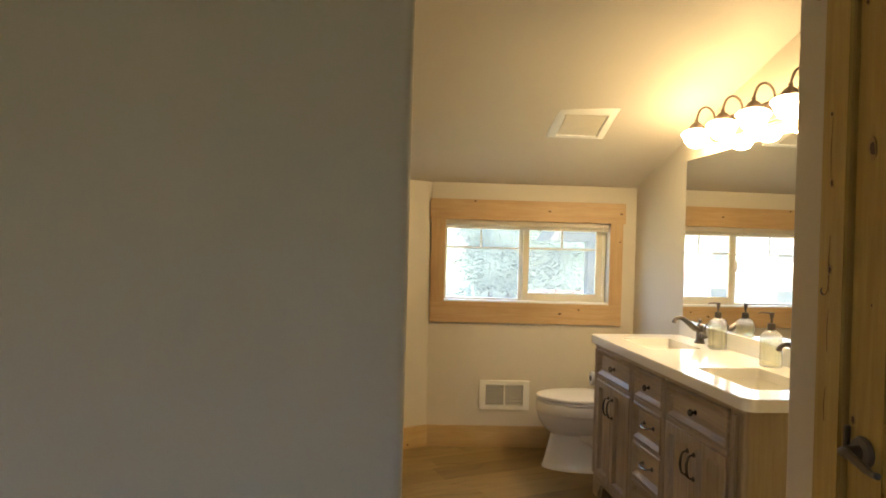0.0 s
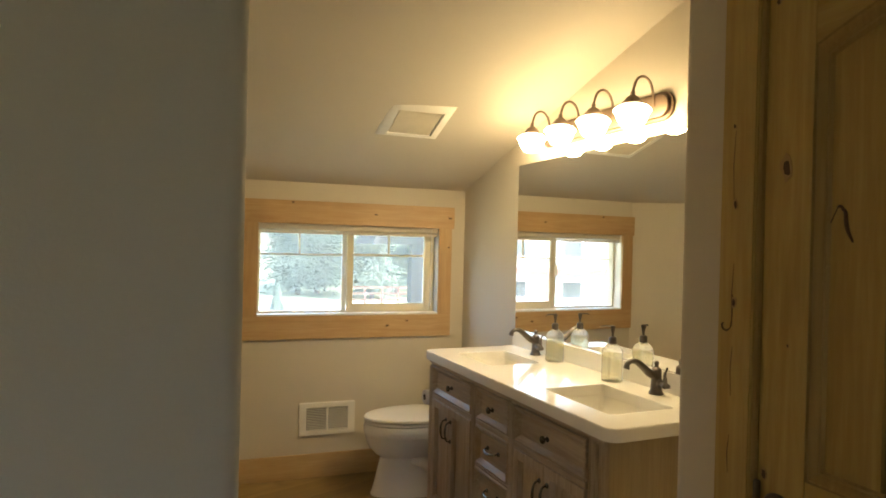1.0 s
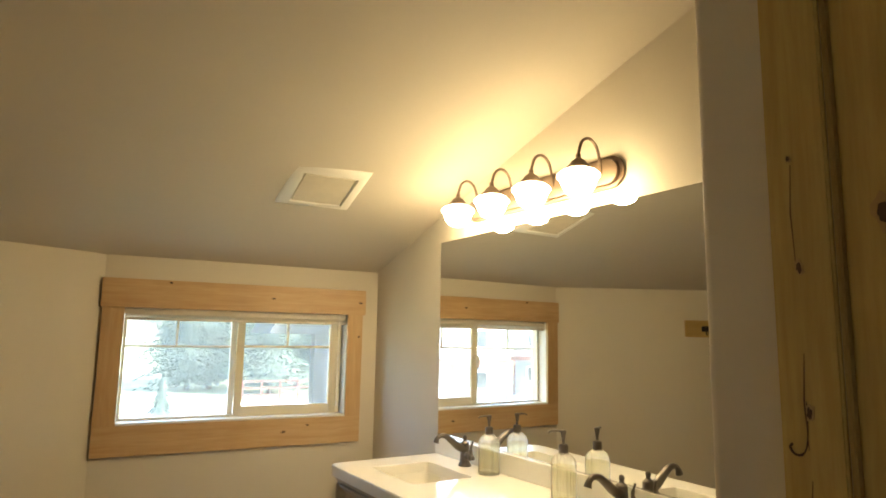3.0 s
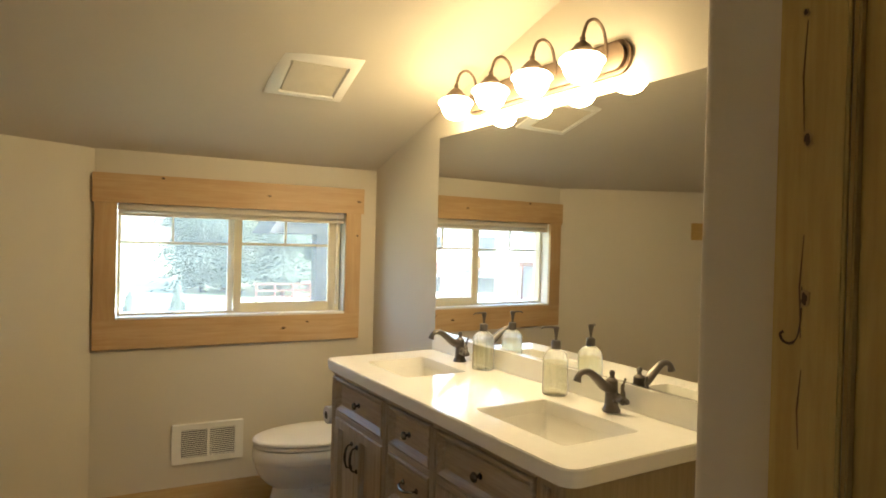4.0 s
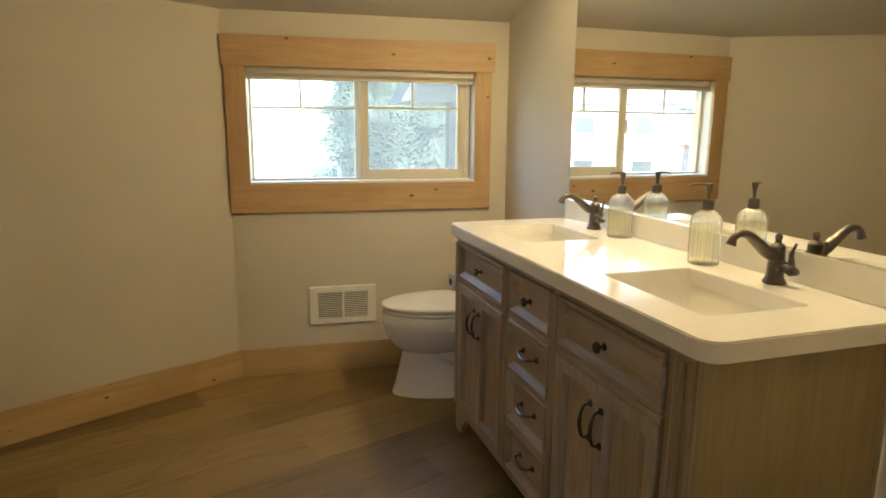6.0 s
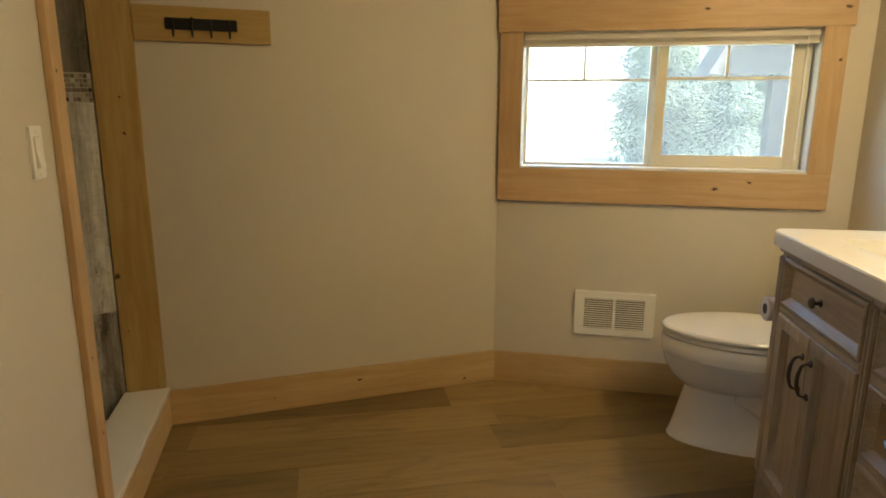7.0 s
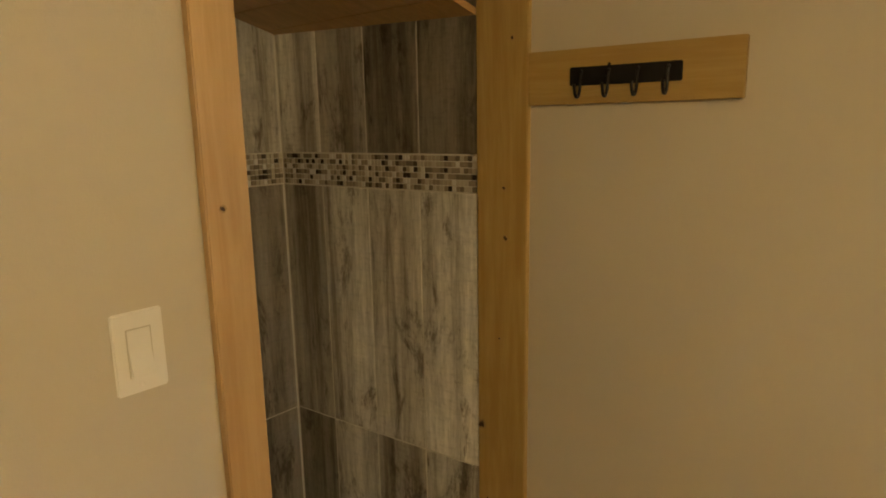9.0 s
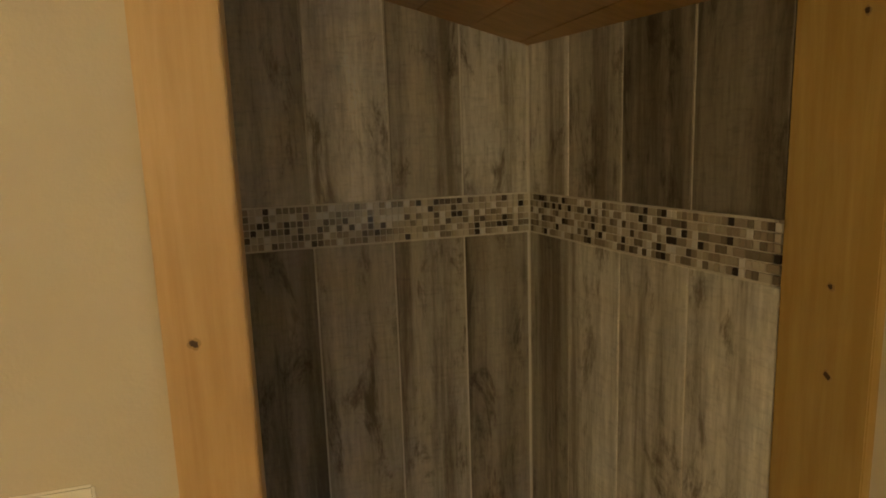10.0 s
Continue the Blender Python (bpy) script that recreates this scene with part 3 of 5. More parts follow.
d_box("side_casing", -0.0115, -0.001, 1.873, 1.962, 0.0, 2.018, "pine_z", 0.003, "knotty pine casing board")
d_box("side_casing", -0.016, -0.001, 1.018, 1.107, 0.0, 2.018, "pine_z", 0.003)
d_box("head_casing", -0.022, -0.001, 0.978, 2.000, 2.018, 2.146, "pine_y", 0.006)
d_box("jamb", -0.007, 0.118, 1.864, 1.872, 0.0, 2.017, "pine_mould", 0.002)
d_box("jamb", 0.002, 0.118, 1.101, 1.116, 0.0, 2.017, "pine_z", 0.001)
d_box("head_jamb", 0.002, 0.118, 1.116, 1.864, 2.012, 2.027, "pine_y", 0.001)
d_box("stop", 0.041, 0.058, 1.852, 1.864, 0.0, 2.012, "pine_z", 0.001)
X0, X1 = 0.003, 0.038
PY0, PY1 = 1.240, 1.758
d_box("stile", X0, X1, PY1, 1.8638, 0.008, 2.009, "pine_z", 0.002)
d_box("stile", X0, X1, 1.119, PY0, 0.008, 2.009, "pine_z", 0.002)
d_box("bottom_rail", X0, X1, PY0, PY1, 0.008, 0.26, "pine_y", 0.001)
d_box("lock_rail", X0, X1, PY0, PY1, 0.92, 1.062, "pine_y", 0.001)
# arched top rail
bm = bmesh.new()
arch = [(PY0 + (PY1 - PY0) * i / 16, 1.850 + 0.065 * math.sin(math.pi * i / 16)) for i in range(17)]
outline = [(PY0, 2.009)] + arch + [(PY1, 2.009)]
va = [bm.verts.new((X0, y - DY1, z)) for y, z in outline]
vb = [bm.verts.new((X1, y - DY1, z)) for y, z in outline]
bm.faces.new(va), bm.faces.new(vb[::-1])
for i in range(len(va)):
    bm.faces.new((va[i], va[(i + 1) % len(va)], vb[(i + 1) % len(va)], vb[i]))
part("top_rail", bm, "pine_y", door)


def raised_panel(name, z0, z1, arched):
    """A planked panel set back in the frame, with a moulding round it."""
    top = [(y, z) for y, z in arch] if arched else [(PY0, z1), (PY1, z1)]
    bm = bmesh.new()
    rim = [(PY0, z0)] + top + [(PY1, z0)]
    mid_y, mid_z = (PY0 + PY1) / 2, (z0 + z1) / 2

    def inset(p, d):
        sy = (PY1 - PY0 - 2 * d) / (PY1 - PY0)
        sz = (z1 - z0 - 2 * d) / (z1 - z0)
        return (mid_y + (p[0] - mid_y) * sy, mid_z + (p[1] - mid_z) * sz)

    loops = []
    for d, x in ((0.0, X0 - 0.0008), (0.0015, X0 + 0.004), (0.004, X0 + 0.004), (0.010, X0 + 0.008), (0.016, X0 + 0.014), (0.0175, X0 + 0.010), (0.022, X0 + 0.009), (0.026, X0 + 0.017)):
        loops.append([bm.verts.new((x, p[0] - DY1, p[1])) for p in (inset(q, d) for q in rim)])
    for a, b in zip(loops, loops[1:]):
        for i in range(len(a)):
            bm.faces.new((a[i], a[(i + 1) % len(a)], b[(i + 1) % len(a)], b[i]))
    part("moulding", bm, "pine_mould", door, "darker brown pine moulding")
    n = 4
    for i in range(n):
        a, b = PY0 + (PY1 - PY0) * i / n, PY0 + (PY1 - PY0) * (i + 1) / n
        hi = z1 + (0.05 if arched and i in (1, 2) else 0.0)
        d_box("panel_board", X0 + 0.016, X0 + 0.028, a + 0.002, b - 0.002, z0 + 0.004, hi - 0.004, "pine_z", 0.003)
    d_box("panel_back", X0 + 0.026, X0 + 0.032, PY0, PY1, z0, z1 + (0.08 if arched else 0), "pine_z", 0)


raised_panel("upper", 1.062, 1.850, True)
raised_panel("lower", 0.26, 0.92, False)
for y, z, x, rr in ((1.813, 1.633, X0 - 0.0006, 0.015), (1.846, 1.045, X0 - 0.0006, 0.008), (1.84, 1.955, X0 - 0.0006, 0.006), (1.80, 1.30, X0 - 0.0006, 0.003),
                    (1.919, 1.569, -0.0125, 0.007), (1.917, 1.370, -0.0125, 0.007), (1.926, 1.73, -0.0125, 0.004), (1.960, 2.052, -0.0225, 0.005)):
    knot(door, y - DY1, z, x, rr, "x", 1.5)
# a hooked knot on the casing and a forked check in the panel
hx = -0.0118
part("hooked_knot", tube(bmesh.new(), [(hx, y - DY1, z) for y, z in smooth_path([(1.922, 1.385), (1.9225, 1.345), (1.926, 1.322), (1.934, 1.312), (1.944, 1.313), (1.949, 1.321), (1.945, 1.326)], 4)],
                         [0.0006] + [0.0010] * 10 + [0.0019] * 14, 6), "knot", door)
px = X0 + 0.0158
for line, w in (([(1.713, 1.553), (1.706, 1.546), (1.704, 1.528), (1.700, 1.512), (1.691, 1.494)], 0.0040), ([(1.710, 1.553), (1.716, 1.557), (1.722, 1.555)], 0.0030), ([(1.721, 1.555), (1.732, 1.532), (1.745, 1.503)], 0.0013)):
    pts = smooth_path(line, 4)
    part("panel_check", tube(bmesh.new(), [(px, y - DY1, z) for y, z in pts], [w * (0.45 + 0.55 * math.sin(math.pi * (i + 0.5) / len(pts))) for i in range(len(pts))], 6), "knot", door)
# fine drying checks
for y, z0, z1, x in ((1.925, 1.58, 1.72, -0.0119), (1.922, 1.32, 1.45, -0.0119), (1.921, 1.18, 1.28, -0.0119), (1.924, 1.02, 1.10, -0.0119)):
    part("crack", tube(bmesh.new(), [(x, y - DY1, z0), (x, y - DY1 + 0.003, (z0 + z1) / 2), (x, y - DY1 - 0.001, z1)], [0.0006, 0.0012, 0.0006], 5), "crack", door)
# lever handle and its latch plate
rose = part("handle_rose", lathe(bmesh.new(), [(0.033, 0.0), (0.034, 0.004), (0.030, 0.010), (0.016, 0.013), (0.013, 0.040), (0.0, 0.042)], 24,
                                 Matrix.Translation((X0, 1.812 - DY1, 0.985)) @ Matrix.Rotation(radians(-90), 4, "Y")), "bronze", door, "dark bronze rose")
lev = smooth_path([(X0 - 0.045, 1.815 - DY1, 0.985), (X0 - 0.05, 1.795 - DY1, 0.988), (X0 - 0.05, 1.76 - DY1, 0.980), (X0 - 0.048, 1.725 - DY1, 0.970), (X0 - 0.05, 1.705 - DY1, 0.972)])
part("lever", tube(bmesh.new(), lev, [0.011] * 8 + [0.009] * 9 + [0.007] * (len(lev) - 17), 10), "bronze", door, "dark bronze lever")
d_box("latch_plate", X0 - 0.012, X0 - 0.0005, 1.852, 1.8635, 0.955, 1.03, "bronze", 0.002)

# wooden board across the top of the door wall
solid("trim_wall_cap", a_box(XD - 0.045, XD - 0.001, -1.7, 2.118, 2.275, 2.44, bevel=0.003), "pine_y", "knotty pine board across the upper wall")

# ---- vanity ----
VU, VY = 1.85 - DV, 3.228
vanity = thing("vanity_cabinet", MV @ pose(VU, VY, 0), "grey-brown wooden double vanity cabinet with drawers and doors", "cabinet")
HL = 0.728


def v_box(name, x0, x1, y0, y1, z0, z1, mat="vanity_z", bevel=0.003, parent=None, label=""):
    return part(name, a_box(x0, x1, y0, y1, z0, z1, bevel=bevel), mat, parent or vanity, label)


# carcass: sides, back, bottom, face frame
v_box("side_panel", 0.02, 0.535, -HL, -HL + 0.02, 0.09, 0.873, "vanity_side")
v_box("side_panel", 0.02, 0.535, HL - 0.02, HL, 0.09, 0.873)
v_box("back_panel", 0.515, 0.535, -HL + 0.02, HL - 0.02, 0.09, 0.873)
v_box("bottom_panel", 0.03, 0.505, -HL + 0.02, HL - 0.02, 0.10, 0.12, "vanity_y")
BAYS = ((-0.640, -0.165), (-0.123, 0.177), (0.225, 0.688))
for y0, y1 in ((-HL, -0.640), (-0.165, -0.123), (0.177, 0.225), (0.688, HL)):
    v_box("face_stile", 0.004, 0.026, y0, y1, 0.09, 0.873)
    for shift in (-0.0085, 0.0085):
        mid = (y0 + y1) / 2 + shift
        v_box("stile_bead", -0.007, 0.0035, mid - 0.0065, mid + 0.0065, 0.125, 0.838, "vanity_z", 0.003)
for y0, y1 in BAYS:
    v_box("face_rail", 0.002, 0.024, y0, y1, 0.840, 0.873, "vanity_y", 0.001)
    v_box("face_rail", -0.004, 0.024, y0, y1, 0.672, 0.692, "vanity_y", 0.001)
    v_box("face_rail", 0.004, 0.026, y0, y1, 0.09, 0.122, "vanity_y", 0.002)
for z in (0.4875, 0.3025):
    v_box("face_rail", -0.004, 0.024, -0.123, 0.177, z - 0.006, z + 0.006, "vanity_y", 0.001)
v_box("top_moulding", -0.006, 0.0035, -HL - 0.006, HL + 0.006, 0.850, 0.873, "vanity_y", 0.003)
# scalloped feet
for y0, s in ((-HL, 1), (HL, -1)):
    bm = prism(bmesh.new(), [(0, 0), (0.07 * s, 0), (0.085 * s, 0.045), (0.13 * s, 0.09), (0, 0.09)], 0.0, 0.022)
    bmesh.ops.transform(bm, matrix=Matrix.Translation((0.004, y0, 0)) @ Matrix(((0, 0, 1, 0), (1, 0, 0, 0), (0, 1, 0, 0), (0, 0, 0, 1))), verts=bm.verts)
    part("foot", bm, "vanity_y", vanity)
    v_box("back_foot", 0.46, 0.525, min(y0, y0 + 0.05 * s), max(y0, y0 + 0.05 * s), 0.0, 0.09)


def panel_front(name, y0, y1, z0, z1, border, mat="vanity_z", raised=False, slope=0.018, sunk=0.015):
    """A framed front: moulded frame, sunk panel."""
    bm = a_box(-0.004, 0.0225, y0, y1, z0, z1)
    front = [f for f in bm.faces if f.normal.x < -0.9]
    for thick, depth in ((0.003, 0.003), (border, 0.0), (0.002, -0.003), (slope, -sunk)):
        bmesh.ops.inset_region(bm, faces=front, thickness=thick, depth=depth, use_even_offset=True)
    if raised:
        bmesh.ops.inset_region(bm, faces=front, thickness=0.004, depth=0.0, use_even_offset=True)
        bmesh.ops.inset_region(bm, faces=front, thickness=0.016, depth=0.006, use_even_offset=True)
    return part(name, bm, mat, vanity)


def knob_on(front, y, z):
    m = Matrix.Translation((0.0108, y, z)) @ Matrix.Rotation(radians(-90), 4, "Y")
    part("knob", lathe(bmesh.new(), [(0.010, 0.0), (0.011, 0.002), (0.006, 0.004), (0.005, 0.014), (0.008, 0.017), (0.0145, 0.020), (0.0155, 0.024), (0.012, 0.029), (0.004, 0.031)], 18, m), "pewter", front, "dark pewter round knob")


def pull_on(front, y, z, upright):
    x0 = -0.0066 if upright else 0.0108
    w = 0.048
    ctrl = [(-w, 0.0), (-w * 0.9, -0.020), (-w * 0.45, -0.029), (0.0, -0.031), (w * 0.45, -0.029), (w * 0.9, -0.020), (w, 0.0)]
    droop = 0.0 if upright else 0.008
    pts = [(x0 + d, y, z + a) if upright else (x0 + d, y + a, z - droop * (1 - (a / w) ** 2)) for a, d in ctrl]
    line = smooth_path(pts, 4)
    k = len(line)
    bm = tube(bmesh.new(), line, [0.0045 + 0.0012 * math.cos(2 * math.pi * (i / (k - 1) - 0.5)) for i in range(k)], 8)
    for a in (-w, w):
        at = (x0, y, z + a) if upright else (x0, y + a, z)
        lathe(bm, [(0.010, 0.0), (0.010, 0.003), (0.006, 0.007)], 12, Matrix.Translation(at) @ Matrix.Rotation(radians(-90), 4, "Y"))
    part("pull", bm, "pewter", front, "dark pewter arched pull")


G = 0.002
for y0, y1 in BAYS:
    d = panel_front("drawer", y0 + G, y1 - G, 0.695, 0.838, 0.006, "vanity_y")
    knob_on(d, (y0 + y1) / 2 + 0.015, 0.762)
for z0, z1 in ((0.496, 0.669), (0.311, 0.479), (0.125, 0.294)):
    d = panel_front("drawer", -0.123 + G, 0.177 - G, z0, z1, 0.006, "vanity_y")
    pull_on(d, 0.030, (z0 + z1) / 2 + 0.004, False)
for y0, y1 in (BAYS[0], BAYS[2]):
    mid = (y0 + y1) / 2 + 0.01
    for a, b, side in ((y0 + G, mid - 0.0015, 1), (mid + 0.0015, y1 - G, -1)):
        d = panel_front("door", a, b, 0.125, 0.669, 0.036, "vanity_z", True, 0.004, 0.019)
        pull_on(d, mid - side * 0.026, 0.555, True)

# worktop with two sunk basins
TOP, THICK = 0.917, 0.043
VX = VU
CX0, CX1, CY0, CY1 = 1.812 - DV, -0.001, 2.425, 3.962
counter = thing("countertop", MV @ pose(VX, VY, TOP - THICK), "white quartz vanity countertop with rounded front corners", "countertop")
BASINS = ((1.927 - DV, 2.208 - DV, 2.570, 2.970), (1.940 - DV, 2.213 - DV, 3.452, 3.805))


def rounded(x0, x1, y0, y1, r, n=5, which=(1, 1, 1, 1)):
    """Counter-clockwise outline with chosen corners rounded: low-low, high-low, high-high, low-high."""
    out = []
    for (qx, qy, a), on in zip(((x0, y0, 180), (x1, y0, 270), (x1, y1, 0), (x0, y1, 90)), which):
        if on:
            out += arc(qx + (r if qx == x0 else -r), qy + (r if qy == y0 else -r), r, a, a + 90, n)
        else:
            out.append((qx, qy))
    return out


def slab_with_holes(outline, holes, z0, z1):
    bm = bmesh.new()
    edges = []
    for loop in [outline] + holes:
        vs = [bm.verts.new((x - VX, y - VY, z1 - TOP + THICK)) for x, y in loop]
        edges += [bm.edges.new((vs[i], vs[(i + 1) % len(vs)])) for i in range(len(vs))]
    bmesh.ops.triangle_fill(bm, use_beauty=True, use_dissolve=False, edges=edges)
    faces = bm.faces[:]
    ext = bmesh.ops.extrude_face_region(bm, geom=faces)
    down = [v for v in ext["geom"] if isinstance(v, bmesh.types.BMVert)]
    bmesh.ops.translate(bm, verts=down, vec=(0, 0, z0 - z1))
    bmesh.ops.recalc_face_normals(bm, faces=bm.faces[:])
    rim = [e for e in bm.edges if len(e.link_faces) == 2 and all(v.co.z > z1 - TOP + THICK - 1e-5 for v in e.verts) and e.calc_face_angle(0) > 1.0]
    bmesh.ops.bevel(bm, geom=rim, offset=0.003, segments=2, affect="EDGES")
    return bm


holes = [rounded(*b, 0.014) for b in BASINS]
part("slab", slab_with_holes(rounded(CX0, CX1, CY0, CY1, 0.045, 6, (1, 0, 0, 1)), holes, TOP - THICK, TOP), "quartz", counter)
part("backsplash", a_box(-0.042 - VX, -0.002 - VX, CY0 - VY, CY1 - VY, 0.0435, 0.125, bevel=0.002), "quartz", counter, "low white quartz backsplash")

for b in BASINS:
    x0, x1, y0, y1 = b
    mx, my = (x0 + x1) / 2, (y0 + y1) / 2
    basin = thing("sink_basin", MV @ pose(mx, my, TOP - THICK), "white rectangular undermount porcelain sink basin", "sink", "vanity sinks")
    bm = bmesh.new()
    loops = []
    for grow, z, rr in ((0.012, -0.0004, 0.022), (0.001, -0.0008, 0.016), (-0.008, -0.05, 0.02), (-0.030, -0.100, 0.03), (-0.065, -0.126, 0.04), (-0.105, -0.134, 0.025)):
        loops.append([bm.verts.new((x - mx, y - my, z)) for x, y in rounded(x0 - grow, x1 + grow, y0 - grow, y1 + grow, rr)])
    loops += [[bm.verts.new((v.co.x * 1.04, v.co.y * 1.04, v.co.z - 0.012)) for v in loop] for loop in loops[::-1]]
    for a, c in zip(loops, loops[1:]):
        for i in range(len(a)):
            bm.faces.new((a[i], a[(i + 1) % len(a)], c[(i + 1) % len(a)], c[i]))
    bm.faces.new(loops[5][::-1]), bm.faces.new(loops[6])
    part("bowl", bm, "porcelain", basin)
    part("drain", lathe(bmesh.new(), [(0.022, -0.135), (0.022, -0.131), (0.016, -0.130), (0.004, -0.129)], 18, Matrix.Translation((0.0, 0.0, 0.0))), "pewter", basin, "dark round drain")


def faucet(m):
    f = thing("faucet", m, "oil-rubbed bronze single-handle faucet with a curved spout", "faucet", "vanity faucets")
    part("base", lathe(bmesh.new(), [(0.028, 0.0), (0.029, 0.005), (0.0255, 0.009), (0.024, 0.014), (0.0215, 0.018), (0.0205, 0.050), (0.0188, 0.082), (0.0185, 0.096), (0.0145, 0.102), (0.0085, 0.105), (0.0072, 0.112), (0.0092, 0.117), (0.0088, 0.123), (0.0055, 0.128), (0.001, 0.130)], 24), "bronze", f)
    line = smooth_path([(-0.002, 0, 0.072), (-0.034, 0, 0.083), (-0.068, 0, 0.109), (-0.098, 0, 0.130), (-0.124, 0, 0.134), (-0.142, 0, 0.124), (-0.149, 0, 0.106)], 6)
    k = len(line) - 1
    part("spout", tube(bmesh.new(), line, [0.0185 - 0.0090 * min(1, 1.5 * q / k) + 0.0035 * max(0, q / k - 0.85) / 0.15 for q in range(k + 1)], 16), "bronze", f)
    part("valve_body", tube(bmesh.new(), [(0, -0.014, 0.046), (0, -0.026, 0.045), (0, -0.030, 0.0445), (0, -0.044, 0.043), (0, -0.048, 0.0425), (0, -0.056, 0.042)], [0.016, 0.0165, 0.0125, 0.0125, 0.015, 0.011], 16), "bronze", f)
    part("handle", tube(bmesh.new(), smooth_path([(0.002, -0.048, 0.046), (0.004, -0.042, 0.064), (0.007, -0.037, 0.080), (0.010, -0.040, 0.096), (0.013, -0.044, 0.110)], 4), [0.0075] * 6 + [0.006] * 5 + [0.0036] * 6, 10), "bronze", f)
    part("handle_tip", lathe(bmesh.new(), [(0.003, 0), (0.008, 0.003), (0.0095, 0.008), (0.006, 0.014), (0.001, 0.016)], 14, Matrix.Translation((0, -0.055, 0.042)) @ Matrix.Rotation(radians(90), 4, "X")), "bronze", f)
    return f


FAUC = faucet(MV @ pose(2.300 - DV, 2.762, TOP))
copy_thing(FAUC, MV @ pose(2.310 - DV, 3.650, TOP))


def dispenser(m):
    s = thing("soap_dispenser", m, "ribbed clear glass soap bottle with a dark pump", "soap dispenser", "soap bottles")
    body = [(0.038, 0.0), (0.041, 0.003), (0.042, 0.010), (0.042, 0.124), (0.039, 0.136), (0.029, 0.149), (0.017, 0.157), (0.0145, 0.164)]
    part("bottle", lathe(bmesh.new(), body, 168, None, 0.045, 24), "glass", s, "ribbed clear glass")
    part("soap", lathe(bmesh.new(), [(0.033, 0.0068), (0.0376, 0.0095), (0.0376, 0.116), (0.0005, 0.1165)], 40), "soap", s, "pale yellow liquid soap")
    part("collar", lathe(bmesh.new(), [(0.0155, 0.158), (0.0165, 0.160), (0.0165, 0.182), (0.014, 0.187), (0.006, 0.189)], 20), "bronze", s)
    part("pump_stem", lathe(bmesh.new(), [(0.0045, 0.189), (0.005, 0.200), (0.0075, 0.214), (0.0105, 0.228), (0.0095, 0.234), (0.004, 0.236)], 14), "bronze", s)
    part("nozzle", tube(bmesh.new(), [(0.0, 0, 0.231), (-0.02, 0.012, 0.232), (-0.038, 0.023, 0.231), (-0.045, 0.027, 0.226)], [0.0042, 0.0036, 0.003, 0.0026], 8), "bronze", s)
    return s


SOAP = dispenser(MV @ pose(2.285 - DV, 3.008, TOP))
copy_thing(SOAP, MV @ pose(2.303 - DV, 3.465, TOP, 0, 0, 30))

# mirror
mir = thing("mirror", MV @ pose(-0.0165, 3.22, 1.004, 0, 0, -1.2), "large frameless rectangular wall mirror above the vanity", "mirror")
part("glass", a_box(-0.006, -0.001, -0.78, 0.775, 0.0, 0.937), "mirror", mir)
part("edge_clip", a_box(-0.008, -0.0005, -0.78, 0.775, -0.006, -0.0005), "chrome", mir, "thin polished lower channel")

# ---- vanity light ----
light = thing("vanity_light", MV @ pose(0, 3.265, 2.060), "bronze bath bar light with four lit opal glass shades", "wall lamp")
bm = prism(bmesh.new(), rounded(-0.47, 0.47, -0.058, 0.058, 0.057, 10), 0.0, 0.012)
prism(bm, rounded(-0.455, 0.455, -0.044, 0.044, 0.043, 10), 0.012, 0.028)
bmesh.ops.transform(bm, matrix=Matrix(((0, 0, -1, -0.001), (1, 0, 0, 0), (0, 1, 0, 0), (0, 0, 0, 1))), verts=bm.verts)
part("back_plate", bm, "lamp_bronze", light)
for i in range(4):
    y = 0.380 - i * 0.2535
    arm = smooth_path([(-0.028, y, 0.0), (-0.034, y, 0.045), (-0.050, y, 0.095), (-0.085, y, 0.118), (-0.120, y, 0.102), (-0.137, y, 0.060), (-0.140, y, 0.030)], 5)
    a = part("arm", tube(bmesh.new(), arm, 0.0058, 10), "lamp_bronze", light, "curved bronze gooseneck arm")
    m = Matrix.Translation((-0.14, y, 0.0))
    part("fitter", lathe(bmesh.new(), [(0.0075, 0.052), (0.010, 0.046), (0.009, 0.038), (0.013, 0.034), (0.024, 0.026), (0.033, 0.014), (0.041, 0.006), (0.041, -0.002)], 24, m), "lamp_bronze", a)
    part("shade", lathe(bmesh.new(), [(0.040, -0.003), (0.060, -0.010), (0.073, -0.022), (0.075, -0.031), (0.066, -0.040), (0.061, -0.052), (0.055, -0.070), (0.040, -0.090), (0.020, -0.099), (0.004, -0.101)], 32, m), "shade", a, "lit opal glass schoolhouse shade")

# ---- ceiling vent ----
slope_turn = math.degrees(math.atan(SLOPE))
vy = 4.022
vent = thing("ceiling_vent", pose(1.434, vy, KNEE + SLOPE * (YW - vy), -slope_turn, 0, 0), "white square exhaust fan grille on the sloped ceiling", "vent")
bm = bmesh.new()
rings = []
for h, z in ((0.174, -0.001), (0.174, -0.008), (0.166, -0.014), (0.132, -0.024), (0.124, -0.024), (0.120, -0.012)):
    rings.append([bm.verts.new((sx * h * 0.98, sy * h * 0.985, z)) for sx, sy in ((-1, -1), (1, -1), (1, 1), (-1, 1))])
for a, b in zip(rings, rings[1:]):
    for i in range(4):
        bm.faces.new((a[i], a[(i + 1) % 4], b[(i + 1) % 4], b[i]))
bm.faces.new(rings[0][::-1])
bm.faces.new(rings[-1])
part("frame", bm, "metal_white", vent)
part("cover", a_box(-0.1135, 0.1125, -0.115, 0.115, -0.022, -0.0125, bevel=0.003), "grille", vent, "tan perforated fan cover")

